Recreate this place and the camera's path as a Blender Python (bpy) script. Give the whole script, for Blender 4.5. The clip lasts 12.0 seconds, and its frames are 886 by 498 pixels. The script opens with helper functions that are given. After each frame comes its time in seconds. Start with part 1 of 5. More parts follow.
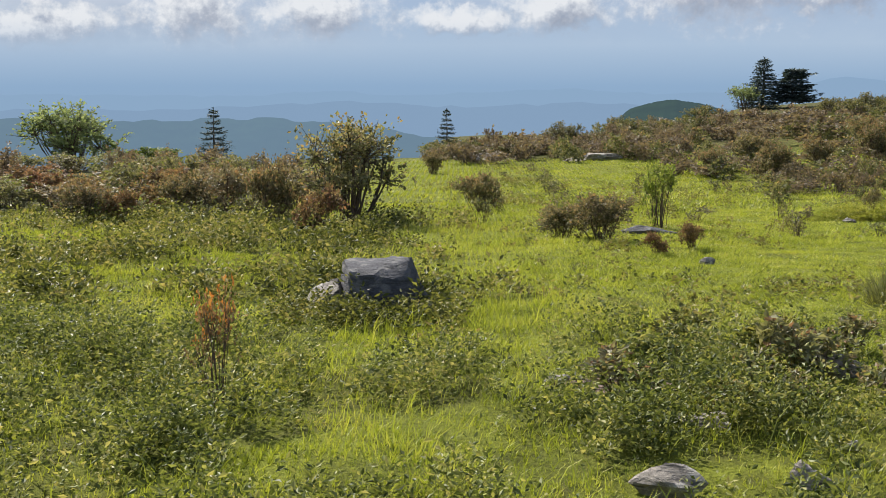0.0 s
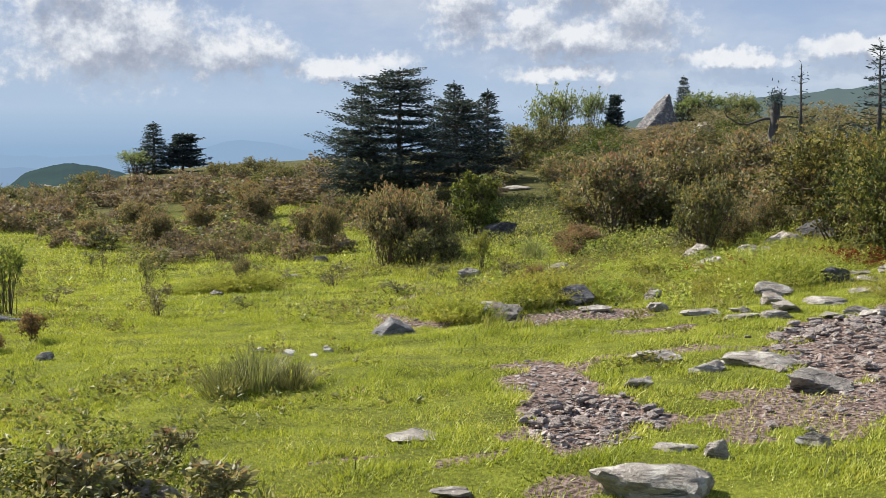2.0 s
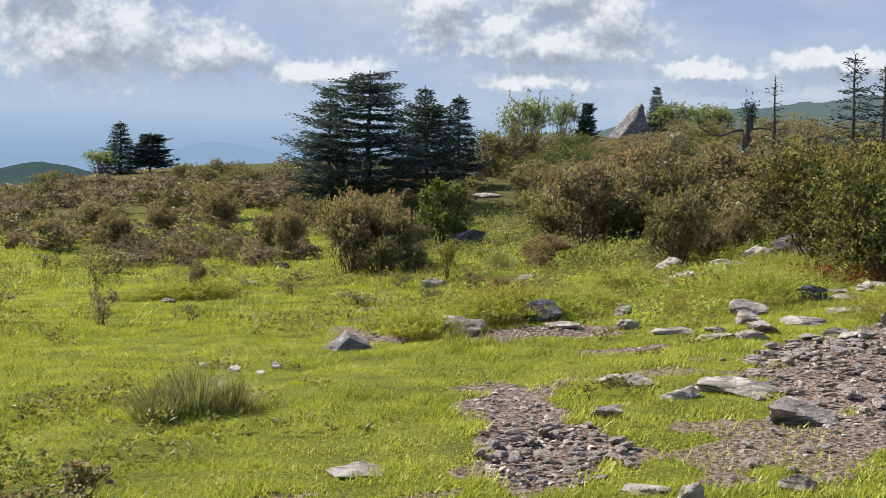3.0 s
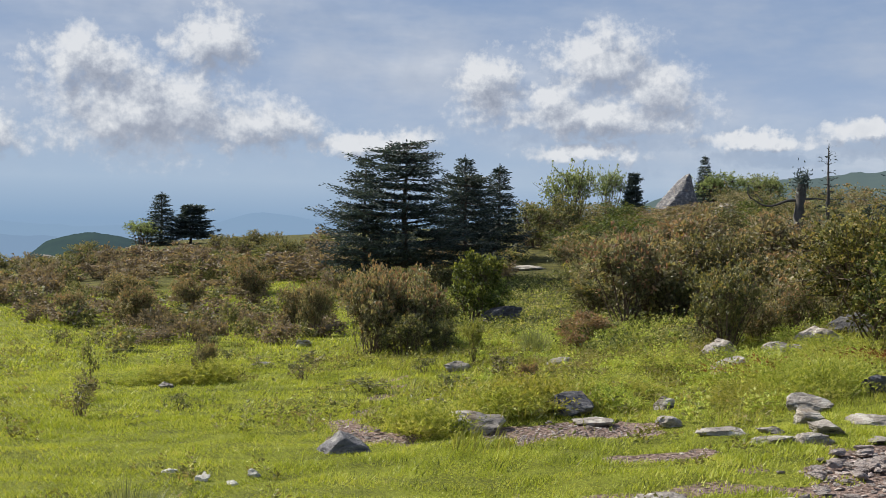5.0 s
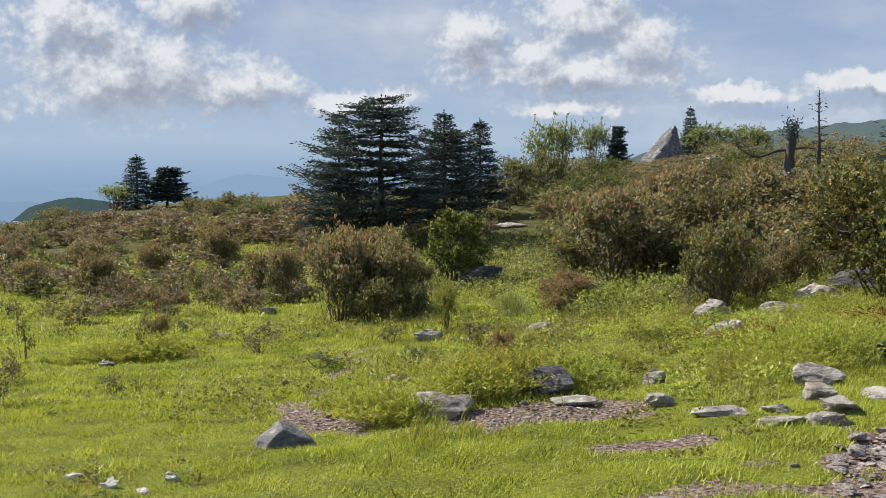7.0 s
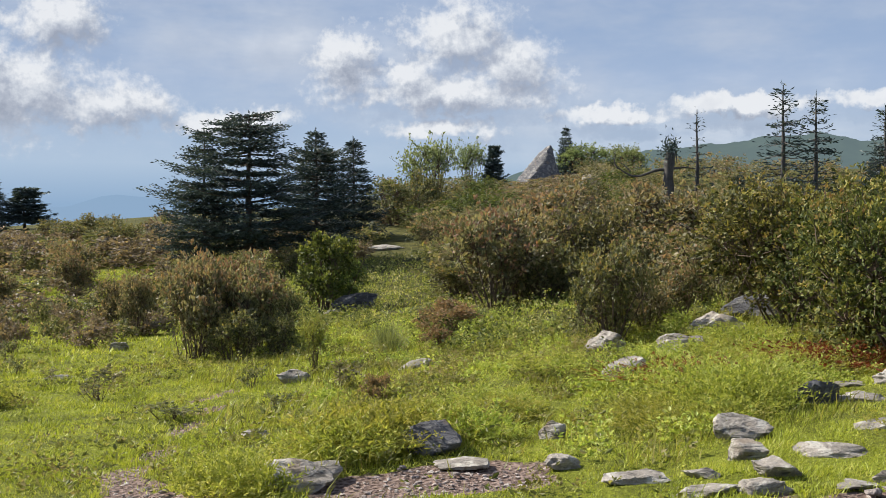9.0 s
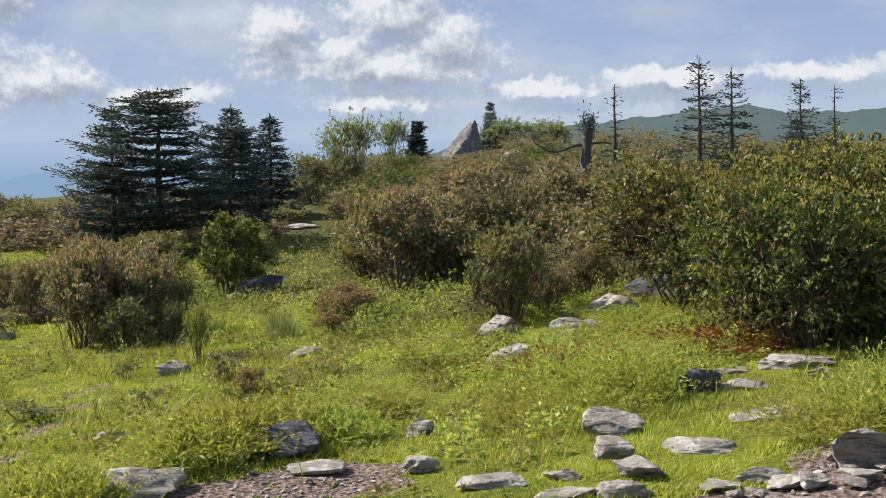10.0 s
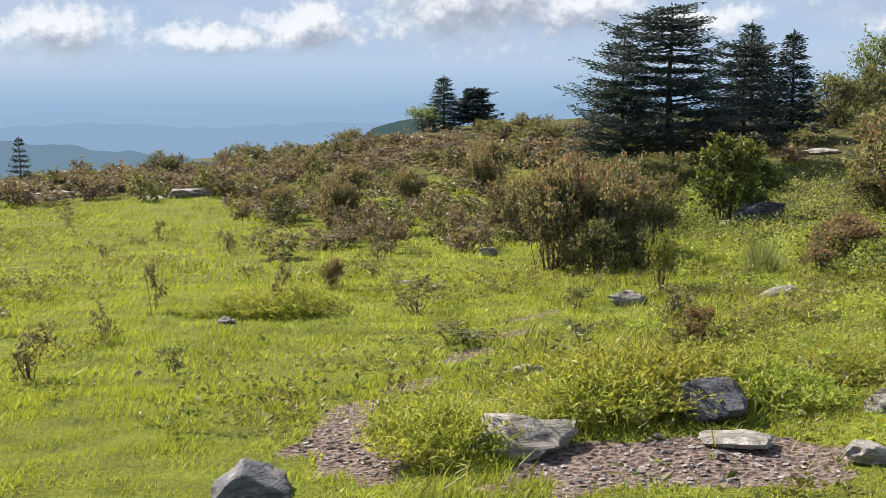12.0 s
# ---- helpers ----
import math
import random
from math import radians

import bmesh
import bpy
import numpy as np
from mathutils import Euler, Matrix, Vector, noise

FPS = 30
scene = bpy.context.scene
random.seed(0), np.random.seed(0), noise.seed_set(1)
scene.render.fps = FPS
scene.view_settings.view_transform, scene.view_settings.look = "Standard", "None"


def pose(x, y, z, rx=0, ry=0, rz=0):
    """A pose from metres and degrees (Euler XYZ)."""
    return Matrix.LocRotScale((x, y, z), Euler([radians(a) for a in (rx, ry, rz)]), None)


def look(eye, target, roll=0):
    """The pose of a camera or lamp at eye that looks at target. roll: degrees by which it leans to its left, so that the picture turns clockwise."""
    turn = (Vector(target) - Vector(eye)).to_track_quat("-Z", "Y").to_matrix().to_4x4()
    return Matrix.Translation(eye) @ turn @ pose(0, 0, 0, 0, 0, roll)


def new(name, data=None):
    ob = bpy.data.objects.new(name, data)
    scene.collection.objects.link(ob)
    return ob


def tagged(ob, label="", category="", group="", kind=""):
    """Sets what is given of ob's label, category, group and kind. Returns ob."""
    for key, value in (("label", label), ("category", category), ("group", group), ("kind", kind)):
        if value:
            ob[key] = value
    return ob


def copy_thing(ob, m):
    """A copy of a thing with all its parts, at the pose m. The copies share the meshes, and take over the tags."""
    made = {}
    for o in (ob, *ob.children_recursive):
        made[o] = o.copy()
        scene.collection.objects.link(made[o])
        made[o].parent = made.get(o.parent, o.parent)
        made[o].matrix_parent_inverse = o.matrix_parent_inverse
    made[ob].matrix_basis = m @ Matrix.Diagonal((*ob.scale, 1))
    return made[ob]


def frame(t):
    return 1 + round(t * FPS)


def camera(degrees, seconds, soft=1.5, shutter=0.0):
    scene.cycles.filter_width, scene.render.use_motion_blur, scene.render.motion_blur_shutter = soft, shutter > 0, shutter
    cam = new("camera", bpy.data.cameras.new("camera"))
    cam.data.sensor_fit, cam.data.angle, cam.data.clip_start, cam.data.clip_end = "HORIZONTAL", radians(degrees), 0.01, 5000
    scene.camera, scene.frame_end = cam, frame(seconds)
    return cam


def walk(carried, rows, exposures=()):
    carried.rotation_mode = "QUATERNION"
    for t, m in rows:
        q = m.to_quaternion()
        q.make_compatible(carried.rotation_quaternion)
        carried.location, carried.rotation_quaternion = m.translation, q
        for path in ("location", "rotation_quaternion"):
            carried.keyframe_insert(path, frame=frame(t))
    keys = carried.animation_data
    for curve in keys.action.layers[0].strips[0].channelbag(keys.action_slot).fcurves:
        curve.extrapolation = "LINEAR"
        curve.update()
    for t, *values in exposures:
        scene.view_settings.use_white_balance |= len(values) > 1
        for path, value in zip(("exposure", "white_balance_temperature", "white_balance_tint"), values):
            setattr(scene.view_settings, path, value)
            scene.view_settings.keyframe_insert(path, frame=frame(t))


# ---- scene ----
cam = camera(40.6, 12.0, soft=0.8)
PATH = [
    (0.0, (0.240, 0.464, 1.528), (0.115, 10.364, 0.138), 0.00),
    (0.5, (0.460, 0.718, 1.534), (1.835, 10.528, 0.164), -0.00),
    (1.0, (0.647, 0.995, 1.549), (3.442, 10.530, 0.384), -0.30),
    (1.5, (0.831, 1.251, 1.658), (4.731, 10.411, 0.678), -0.10),
    (2.0, (1.130, 1.450, 1.632), (5.690, 10.305, 0.757), 0.00),
    (2.5, (1.339, 1.686, 1.605), (6.144, 10.416, 0.765), 0.70),
    (3.0, (1.552, 2.025, 1.630), (6.327, 10.770, 0.805), 1.10),
    (3.5, (1.853, 2.336, 1.618), (6.528, 11.146, 0.888), 1.30),
    (3.7, (1.982, 2.458, 1.630), (6.607, 11.303, 0.965), 1.30),
    (5.3, (2.706, 3.406, 1.646), (7.101, 12.386, 1.431), 1.20),
    (5.5, (2.780, 3.516, 1.628), (7.160, 12.501, 1.393), 1.30),
    (6.0, (2.978, 3.837, 1.615), (7.323, 12.837, 1.270), 1.10),
    (6.5, (3.236, 4.117, 1.595), (7.661, 13.072, 1.080), 0.50),
    (6.7, (3.330, 4.233, 1.598), (7.780, 13.168, 1.033), 0.30),
    (8.3, (4.062, 5.502, 1.663), (9.122, 14.112, 1.153), -0.50),
    (8.5, (4.132, 5.626, 1.654), (9.287, 14.186, 1.184), -0.30),
    (9.0, (4.304, 5.861, 1.626), (9.729, 14.251, 1.201), -0.10),
    (9.5, (4.643, 5.958, 1.656), (10.363, 14.148, 1.176), -0.30),
    (10.0, (5.044, 5.963, 1.706), (10.914, 14.038, 1.066), -0.60),
    (10.5, (5.454, 6.058, 1.657), (11.119, 14.258, 0.827), -1.10),
    (11.0, (5.728, 6.282, 1.666), (10.478, 15.027, 0.701), -1.40),
    (11.5, (6.030, 6.590, 1.625), (9.320, 15.975, 0.565), -1.10),
    (12.0, (6.259, 6.967, 1.579), (8.139, 16.707, 0.344), -0.30),
]
walk(cam, [(t, look(eye, target, roll)) for t, eye, target, roll in PATH],
     [(0.0, 0.74), (1.0, 0.78), (2.0, 0.83), (3.5, 0.78), (5.5, 0.62), (6.5, 0.68), (8.5, 0.78), (9.5, 0.78), (10.5, 0.86), (11.0, 0.97), (12.0, 0.95)])

# ---------------------------------------------------------------- light
SUN_AZ, SUN_EL = -34.0, 40.0          # degrees clockwise from +y, and above the horizon
sun_dir = Vector((math.sin(radians(SUN_AZ)) * math.cos(radians(SUN_EL)),
                  math.cos(radians(SUN_AZ)) * math.cos(radians(SUN_EL)), math.sin(radians(SUN_EL))))
sun = new("sun", bpy.data.lights.new("sun", "SUN"))
sun.data.energy, sun.data.angle, sun.data.color = 5.0, radians(0.6), (1.0, 0.93, 0.81)
sun.matrix_basis = look(sun_dir * 60, (0, 0, 0))

# (azimuth, elevation, half width, half height) of the cumulus heads, in degrees
CLOUDS = [
    (15.2, 8.1, 2.3, 2.0), (9.6, 6.9, 2.5, 1.7), (12.3, 4.9, 5.2, 2.1), (17.2, 4.3, 3.4, 1.2),
    (33.6, 7.5, 3.0, 1.8), (28.2, 6.3, 1.8, 1.9), (31.2, 5.7, 1.6, 1.1), (36.3, 6.2, 2.1, 1.4), (33.0, 5.0, 5.4, 0.9),
    (22.6, 3.6, 3.4, 0.55), (33.0, 3.4, 2.9, 0.5), (41.0, 3.9, 3.2, 0.45), (46.5, 4.3, 3.6, 0.5), (53.5, 4.5, 3.4, 0.5),
    (4.6, 3.4, 2.7, 1.15), (0.0, 2.8, 3.0, 0.75), (-12.6, 3.1, 2.8, 1.6), (-19.5, 2.6, 4.2, 1.1), (-6.4, 3.3, 3.2, 1.2),
]


class Nodes:
    """Short hand for node trees."""

    def __init__(self, tree):
        self.tree = tree
        tree.nodes.clear()

    def add(self, kind, inputs=None, operation=None, data_type=None, blend_type=None, node_tree=None):
        n = self.tree.nodes.new(kind)
        if operation:
            n.operation = operation
        if data_type:
            n.data_type = data_type
        if blend_type:
            n.blend_type = blend_type
        if node_tree:
            n.node_tree = node_tree
        for key, value in (inputs or {}).items():
            self.put(n.inputs[key], value)
        return n

    def put(self, socket, value):
        if isinstance(value, bpy.types.NodeSocket):
            self.tree.links.new(value, socket)
        else:
            socket.default_value = value

    def math(self, op, a, b=None, c=None, clamp=False):
        n = self.add("ShaderNodeMath", operation=op)
        n.use_clamp = clamp
        for i, v in enumerate((a, b, c)):
            if v is not None:
                self.put(n.inputs[i], v)
        return n.outputs[0]

    def mix(self, fac, a, b, blend="MIX"):
        n = self.add("ShaderNodeMix", data_type="RGBA", blend_type=blend)
        self.put(n.inputs[0], fac)
        self.put(n.inputs[6], a)
        self.put(n.inputs[7], b)
        return n.outputs[2]

    def ramp(self, fac, stops, ease="LINEAR"):
        n = self.add("ShaderNodeValToRGB")
        n.color_ramp.interpolation = ease
        while len(n.color_ramp.elements) < len(stops):
            n.color_ramp.elements.new(0.5)
        for e, (p, c) in zip(n.color_ramp.elements, stops):
            e.position, e.color = p, (*c, 1) if len(c) == 3 else c
        self.put(n.inputs[0], fac)
        return n.outputs[0]

    def noise(self, vector, scale, detail=3.0, rough=0.5, distortion=0.0):
        n = self.add("ShaderNodeTexNoise", {"Scale": scale, "Detail": detail, "Roughness": rough, "Distortion": distortion})
        if vector is not None:
            self.put(n.inputs["Vector"], vector)
        return n.outputs[0]

    def attribute(self, name):
        n = self.add("ShaderNodeAttribute")
        n.attribute_name = name
        return n.outputs["Fac"]

    def smooth(self, v, lo, hi):
        n = self.add("ShaderNodeMapRange", {"From Min": lo, "From Max": hi})
        n.interpolation_type = "SMOOTHSTEP"
        self.put(n.inputs[0], v)
        return n.outputs[0]


def cloud_group():
    """Cloud density over (azimuth, elevation): the heads joined, frayed by noise."""
    g = bpy.data.node_groups.new("cloud_density", "ShaderNodeTree")
    g.interface.new_socket("uv", in_out="INPUT", socket_type="NodeSocketVector")
    g.interface.new_socket("density", in_out="OUTPUT", socket_type="NodeSocketFloat")
    n = Nodes(g)
    src = n.add("NodeGroupInput").outputs[0]
    warp = n.add("ShaderNodeTexNoise", {"Scale": 0.55, "Detail": 5.0, "Roughness": 0.62, "Vector": src})
    off = n.add("ShaderNodeVectorMath", {0: warp.outputs[1], 1: (0.5, 0.5, 0.5)}, operation="SUBTRACT").outputs[0]
    off = n.add("ShaderNodeVectorMath", {0: off, 1: (3.6, 2.4, 0.0)}, operation="MULTIPLY").outputs[0]
    uv = n.add("ShaderNodeVectorMath", {0: src, 1: off}, operation="ADD").outputs[0]
    sep = n.add("ShaderNodeSeparateXYZ", {0: uv})
    best = None
    for az, el, a, b in CLOUDS:
        dx = n.math("MULTIPLY_ADD", sep.outputs[0], 1 / a, -az / a)
        dy = n.math("MULTIPLY_ADD", sep.outputs[1], 1 / b, -el / b)
        d = n.math("SUBTRACT", 1.0, n.math("SQRT", n.math("ADD", n.math("MULTIPLY", dx, dx), n.math("MULTIPLY", dy, dy))))
        best = d if best is None else n.math("SMOOTH_MAX", best, d, 0.25)
    puffs = n.noise(src, 0.8, 6.0, 0.55)
    val = n.math("ADD", best, n.math("MULTIPLY_ADD", puffs, 1.3, -0.62))
    val = n.math("ADD", val, n.math("MULTIPLY_ADD", n.noise(src, 2.4, 5.0, 0.6), 0.9, -0.45))
    # thin cover that goes on all round the sky, higher up
    high = n.noise(n.add("ShaderNodeVectorMath", {0: src, 1: (0.035, 0.11, 1.0)}, operation="MULTIPLY").outputs[0], 1.0, 6.0, 0.6)
    val = n.math("MAXIMUM", val, n.math("MULTIPLY_ADD", high, 2.2, -1.22))
    n.add("NodeGroupOutput", {0: val})
    return g


world = bpy.data.worlds.new("sky")
scene.world = world
world.use_nodes = True
w = Nodes(world.node_tree)
co = w.add("ShaderNodeTexCoord").outputs["Generated"]
xyz = w.add("ShaderNodeSeparateXYZ", {0: co})
az = w.math("MULTIPLY", w.math("ARCTAN2", xyz.outputs[0], xyz.outputs[1]), 57.29578)
el = w.math("MULTIPLY", w.math("ARCSINE", xyz.outputs[2]), 57.29578)
uv = w.add("ShaderNodeCombineXYZ", {0: az, 1: el}).outputs[0]
uv_sun = w.add("ShaderNodeVectorMath", {0: uv, 1: (-0.45, 0.8, 0.0)}, operation="ADD").outputs[0]
group = cloud_group()
here = w.add("ShaderNodeGroup", {0: uv}, node_tree=group).outputs[0]
ahead = w.add("ShaderNodeGroup", {0: uv_sun}, node_tree=group).outputs[0]
sky_tex = w.add("ShaderNodeTexSky")
sky_tex.sky_type, sky_tex.sun_disc = "NISHITA", False
sky_tex.sun_elevation, sky_tex.sun_rotation = radians(SUN_EL), radians(SUN_AZ)
sky_tex.altitude, sky_tex.dust_density = 1500.0, 2.0
clear = w.add("ShaderNodeMix", {0: 1.0, 6: sky_tex.outputs[0], 7: (0.19, 0.19, 0.19, 1)}, data_type="RGBA", blend_type="MULTIPLY").outputs[2]
haze = w.ramp(w.math("MULTIPLY_ADD", el, 1 / 24.0, 0.25),
              [(0.0, (0.27, 0.38, 0.52)), (0.24, (0.30, 0.45, 0.65)), (0.32, (0.45, 0.58, 0.75)), (0.48, (0.38, 0.50, 0.71)), (0.75, (0.25, 0.37, 0.60))])
base = w.mix(w.smooth(el, 8.0, 40.0), haze, clear)
lit = w.math("MULTIPLY_ADD", w.math("SUBTRACT", here, ahead), 0.9, w.math("MULTIPLY_ADD", here, -0.30, 0.66), clamp=True)
lit = w.math("ADD", lit, w.math("MULTIPLY_ADD", w.noise(uv, 0.6, 4.0, 0.55), 0.8, -0.40), clamp=True)
cloud_col = w.ramp(lit, [(0.0, (0.36, 0.40, 0.49)), (0.35, (0.48, 0.52, 0.61)), (0.62, (0.66, 0.70, 0.77)), (0.95, (0.90, 0.92, 0.95))])
cover = w.math("MULTIPLY", w.smooth(here, -0.38, 0.62), w.smooth(el, 0.8, 3.0))
veil = w.math("MULTIPLY", w.smooth(w.noise(w.add("ShaderNodeVectorMath", {0: uv, 1: (0.09, 0.22, 1.0)}, operation="MULTIPLY").outputs[0], 1.0, 5.0, 0.6), 0.40, 0.75), w.smooth(el, 0.5, 4.0))
base = w.mix(w.math("MULTIPLY", veil, 0.5), base, (0.62, 0.67, 0.76, 1))
col = w.mix(w.math("MULTIPLY", cover, 0.92), base, cloud_col)
bg = w.add("ShaderNodeBackground", {"Color": col, "Strength": 0.55})
w.add("ShaderNodeOutputWorld", {0: bg.outputs[0]})


# ---------------------------------------------------------------- materials
def material(name):
    m = bpy.data.materials.new(name)
    m.use_nodes = True
    return m, Nodes(m.node_tree)


def finish(n, shader, bump=None, height=0.02, strength=0.6):
    if bump is not None:
        b = n.add("ShaderNodeBump", {"Height": bump, "Distance": height, "Strength": strength})
        n.put(shader.inputs["Normal"], b.outputs[0])
    n.add("ShaderNodeOutputMaterial", {0: shader.outputs[0]})


def leaf_material(name, colours, thin=0.45, gloss=0.25):
    """Foliage: each leaf takes its own tone, and light comes through it."""
    m, n = material(name)
    geo = n.add("ShaderNodeNewGeometry")
    obj = n.add("ShaderNodeObjectInfo")
    steps = [(i / (len(colours) - 1), c) for i, c in enumerate(colours)]
    pos = n.add("ShaderNodeTexCoord").outputs["Object"]
    patch = n.math("MULTIPLY_ADD", n.noise(pos, 2.6, 3.0), 0.7, n.math("MULTIPLY", n.noise(pos, 0.55, 2.0), 0.6))
    f = n.math("ADD", n.math("MULTIPLY", geo.outputs["Random Per Island"], 0.66), n.math("MULTIPLY_ADD", patch, 1.35, -0.68), clamp=True)
    c = n.ramp(f, steps)
    hsv = n.add("ShaderNodeHueSaturation", {"Color": c, "Hue": n.math("MULTIPLY_ADD", obj.outputs["Random"], 0.04, 0.48),
                                           "Value": n.math("MULTIPLY_ADD", obj.outputs["Random"], 0.3, 0.85)})
    p = n.add("ShaderNodeBsdfPrincipled", {"Base Color": hsv.outputs[0], "Roughness": 0.5, "Specular IOR Level": gloss})
    warm = n.mix(1.0, hsv.outputs[0], (1.25, 1.18, 0.7, 1), "MULTIPLY")
    t = n.add("ShaderNodeBsdfTranslucent", {"Color": warm})
    mixed = n.add("ShaderNodeMixShader", {0: thin, 1: p.outputs[0], 2: t.outputs[0]})
    n.add("ShaderNodeOutputMaterial", {0: mixed.outputs[0]})
    return m


def bark_material(name, dark, light):
    m, n = material(name)
    pos = n.add("ShaderNodeTexCoord").outputs["Object"]
    s = n.add("ShaderNodeVectorMath", {0: pos, 1: (1.0, 1.0, 0.25)}, operation="MULTIPLY").outputs[0]
    f = n.noise(s, 30.0, 5.0, 0.65)
    big = n.noise(pos, 3.0, 2.0)
    c = n.mix(n.math("MULTIPLY_ADD", big, 0.8, n.math("MULTIPLY_ADD", f, 0.8, -0.3), clamp=True), (*dark, 1), (*light, 1))
    p = n.add("ShaderNodeBsdfPrincipled", {"Base Color": c, "Roughness": 0.9, "Specular IOR Level": 0.2})
    finish(n, p, f, 0.02, 0.8)
    return m


def rock_material(name, dark, light, lichen=0.5, layer=1.0):
    """Slaty rock: layered grain, pale lichen, dark seams."""
    m, n = material(name)
    pos = n.add("ShaderNodeTexCoord").outputs["Object"]
    rnd = n.add("ShaderNodeObjectInfo").outputs["Random"]
    shift = n.add("ShaderNodeCombineXYZ", {0: n.math("MULTIPLY", rnd, 37.0), 1: n.math("MULTIPLY", rnd, 11.0), 2: 0.0}).outputs[0]
    pos = n.add("ShaderNodeVectorMath", {0: pos, 1: shift}, operation="ADD").outputs[0]
    seam = n.add("ShaderNodeVectorMath", {0: pos, 1: (1.5, 2.0, 9.0 * layer)}, operation="MULTIPLY").outputs[0]
    lay = n.noise(seam, 2.6, 6.0, 0.62, 0.6)
    grain = n.noise(pos, 45.0, 5.0, 0.7)
    blot = n.noise(pos, 6.0, 6.0, 0.62, 0.4)
    f = n.math("ADD", n.math("MULTIPLY", lay, 0.7), n.math("MULTIPLY", grain, 0.45))
    c = n.ramp(f, [(0.34, dark), (0.58, tuple((a + b) / 2 for a, b in zip(dark, light))), (0.80, light)])
    pale = n.math("MULTIPLY", n.smooth(blot, 0.50, 0.60), lichen)
    c = n.mix(pale, c, (0.56, 0.54, 0.49, 1))
    rust = n.smooth(n.noise(pos, 3.1, 3.0), 0.60, 0.72)
    c = n.mix(n.math("MULTIPLY", rust, 0.5), c, (0.23, 0.17, 0.11, 1))
    crack = n.smooth(lay, 0.34, 0.42)
    c = n.mix(n.math("MULTIPLY", n.math("SUBTRACT", 1.0, crack), 0.7), c, (0.03, 0.03, 0.03, 1))
    p = n.add("ShaderNodeBsdfPrincipled", {"Base Color": c, "Roughness": 0.88, "Specular IOR Level": 0.2})
    finish(n, p, n.math("ADD", n.math("MULTIPLY", lay, 1.4), n.math("MULTIPLY", grain, 0.4)), 0.05, 0.9)
    return m


GREEN = leaf_material("green_leaves", [(0.03, 0.05, 0.014), (0.07, 0.105, 0.026), (0.13, 0.17, 0.045), (0.18, 0.20, 0.06)], 0.35)
OLIVE = leaf_material("olive_leaves", [(0.035, 0.045, 0.020), (0.10, 0.112, 0.048), (0.20, 0.20, 0.095), (0.29, 0.25, 0.15)], 0.42, 0.4)
TIPPED = leaf_material("shrub_leaves", [(0.018, 0.026, 0.009), (0.062, 0.076, 0.022), (0.15, 0.155, 0.045), (0.30, 0.26, 0.09)], 0.26, 0.18)
BRONZE = leaf_material("bronze_leaves", [(0.055, 0.060, 0.032), (0.14, 0.14, 0.072), (0.25, 0.23, 0.135), (0.32, 0.255, 0.165)], 0.42, 0.4)
RUSSET = leaf_material("russet_leaves", [(0.07, 0.065, 0.035), (0.15, 0.12, 0.07), (0.25, 0.16, 0.10), (0.32, 0.18, 0.115)])
MAUVE = leaf_material("mauve_leaves", [(0.09, 0.085, 0.055), (0.19, 0.165, 0.115), (0.28, 0.225, 0.17), (0.22, 0.215, 0.11)], 0.34)
COPPER = leaf_material("copper_shoots", [(0.15, 0.12, 0.07), (0.26, 0.185, 0.105), (0.36, 0.23, 0.14), (0.30, 0.26, 0.13)], 0.36)
AMBER = leaf_material("amber_shoots", [(0.14, 0.15, 0.045), (0.24, 0.23, 0.065), (0.31, 0.25, 0.085), (0.36, 0.22, 0.10)], 0.34)
SPRING = leaf_material("light_green_shoots", [(0.11, 0.15, 0.035), (0.18, 0.22, 0.05), (0.24, 0.27, 0.07), (0.28, 0.26, 0.09)], 0.4)
ORANGE = leaf_material("orange_shoots", [(0.30, 0.12, 0.04), (0.42, 0.16, 0.05), (0.48, 0.20, 0.07), (0.35, 0.22, 0.10)], 0.4)
SILVER = leaf_material("pale_green_leaves", [(0.09, 0.125, 0.06), (0.17, 0.215, 0.105), (0.25, 0.30, 0.16), (0.33, 0.37, 0.22)], 0.48, 0.08)
HERB = leaf_material("herb_leaves", [(0.022, 0.032, 0.009), (0.095, 0.112, 0.030), (0.23, 0.24, 0.07), (0.44, 0.37, 0.17)], 0.38, 0.25)
FERN = leaf_material("fern_leaves", [(0.12, 0.155, 0.032), (0.27, 0.31, 0.058), (0.40, 0.425, 0.095), (0.49, 0.46, 0.17)], 0.44)
NEEDLES = leaf_material("spruce_needles", [(0.022, 0.036, 0.042), (0.042, 0.064, 0.066), (0.07, 0.098, 0.088), (0.10, 0.12, 0.095)], 0.15, 0.25)
RUSH = leaf_material("rush_blades", [(0.07, 0.08, 0.04), (0.15, 0.17, 0.07), (0.24, 0.26, 0.12), (0.33, 0.32, 0.18)], 0.35)
GRASS = leaf_material("grass_blades", [(0.145, 0.17, 0.024), (0.29, 0.335, 0.042), (0.42, 0.45, 0.066), (0.53, 0.49, 0.15)], 0.32, 0.35)
# dark grass tone that also carries the small shadows between tufts
TUSSOCK = leaf_material("tussock_blades", [(0.03, 0.045, 0.012), (0.065, 0.09, 0.02), (0.12, 0.15, 0.035), (0.20, 0.20, 0.08)], 0.35, 0.3)
WEED = leaf_material("weed_leaves", [(0.06, 0.075, 0.020), (0.15, 0.17, 0.045), (0.25, 0.26, 0.08), (0.35, 0.30, 0.14)], 0.42, 0.3)
SEDGE = leaf_material("sedge_blades", [(0.06, 0.072, 0.018), (0.16, 0.17, 0.034), (0.27, 0.275, 0.06), (0.38, 0.33, 0.13)], 0.42, 0.3)
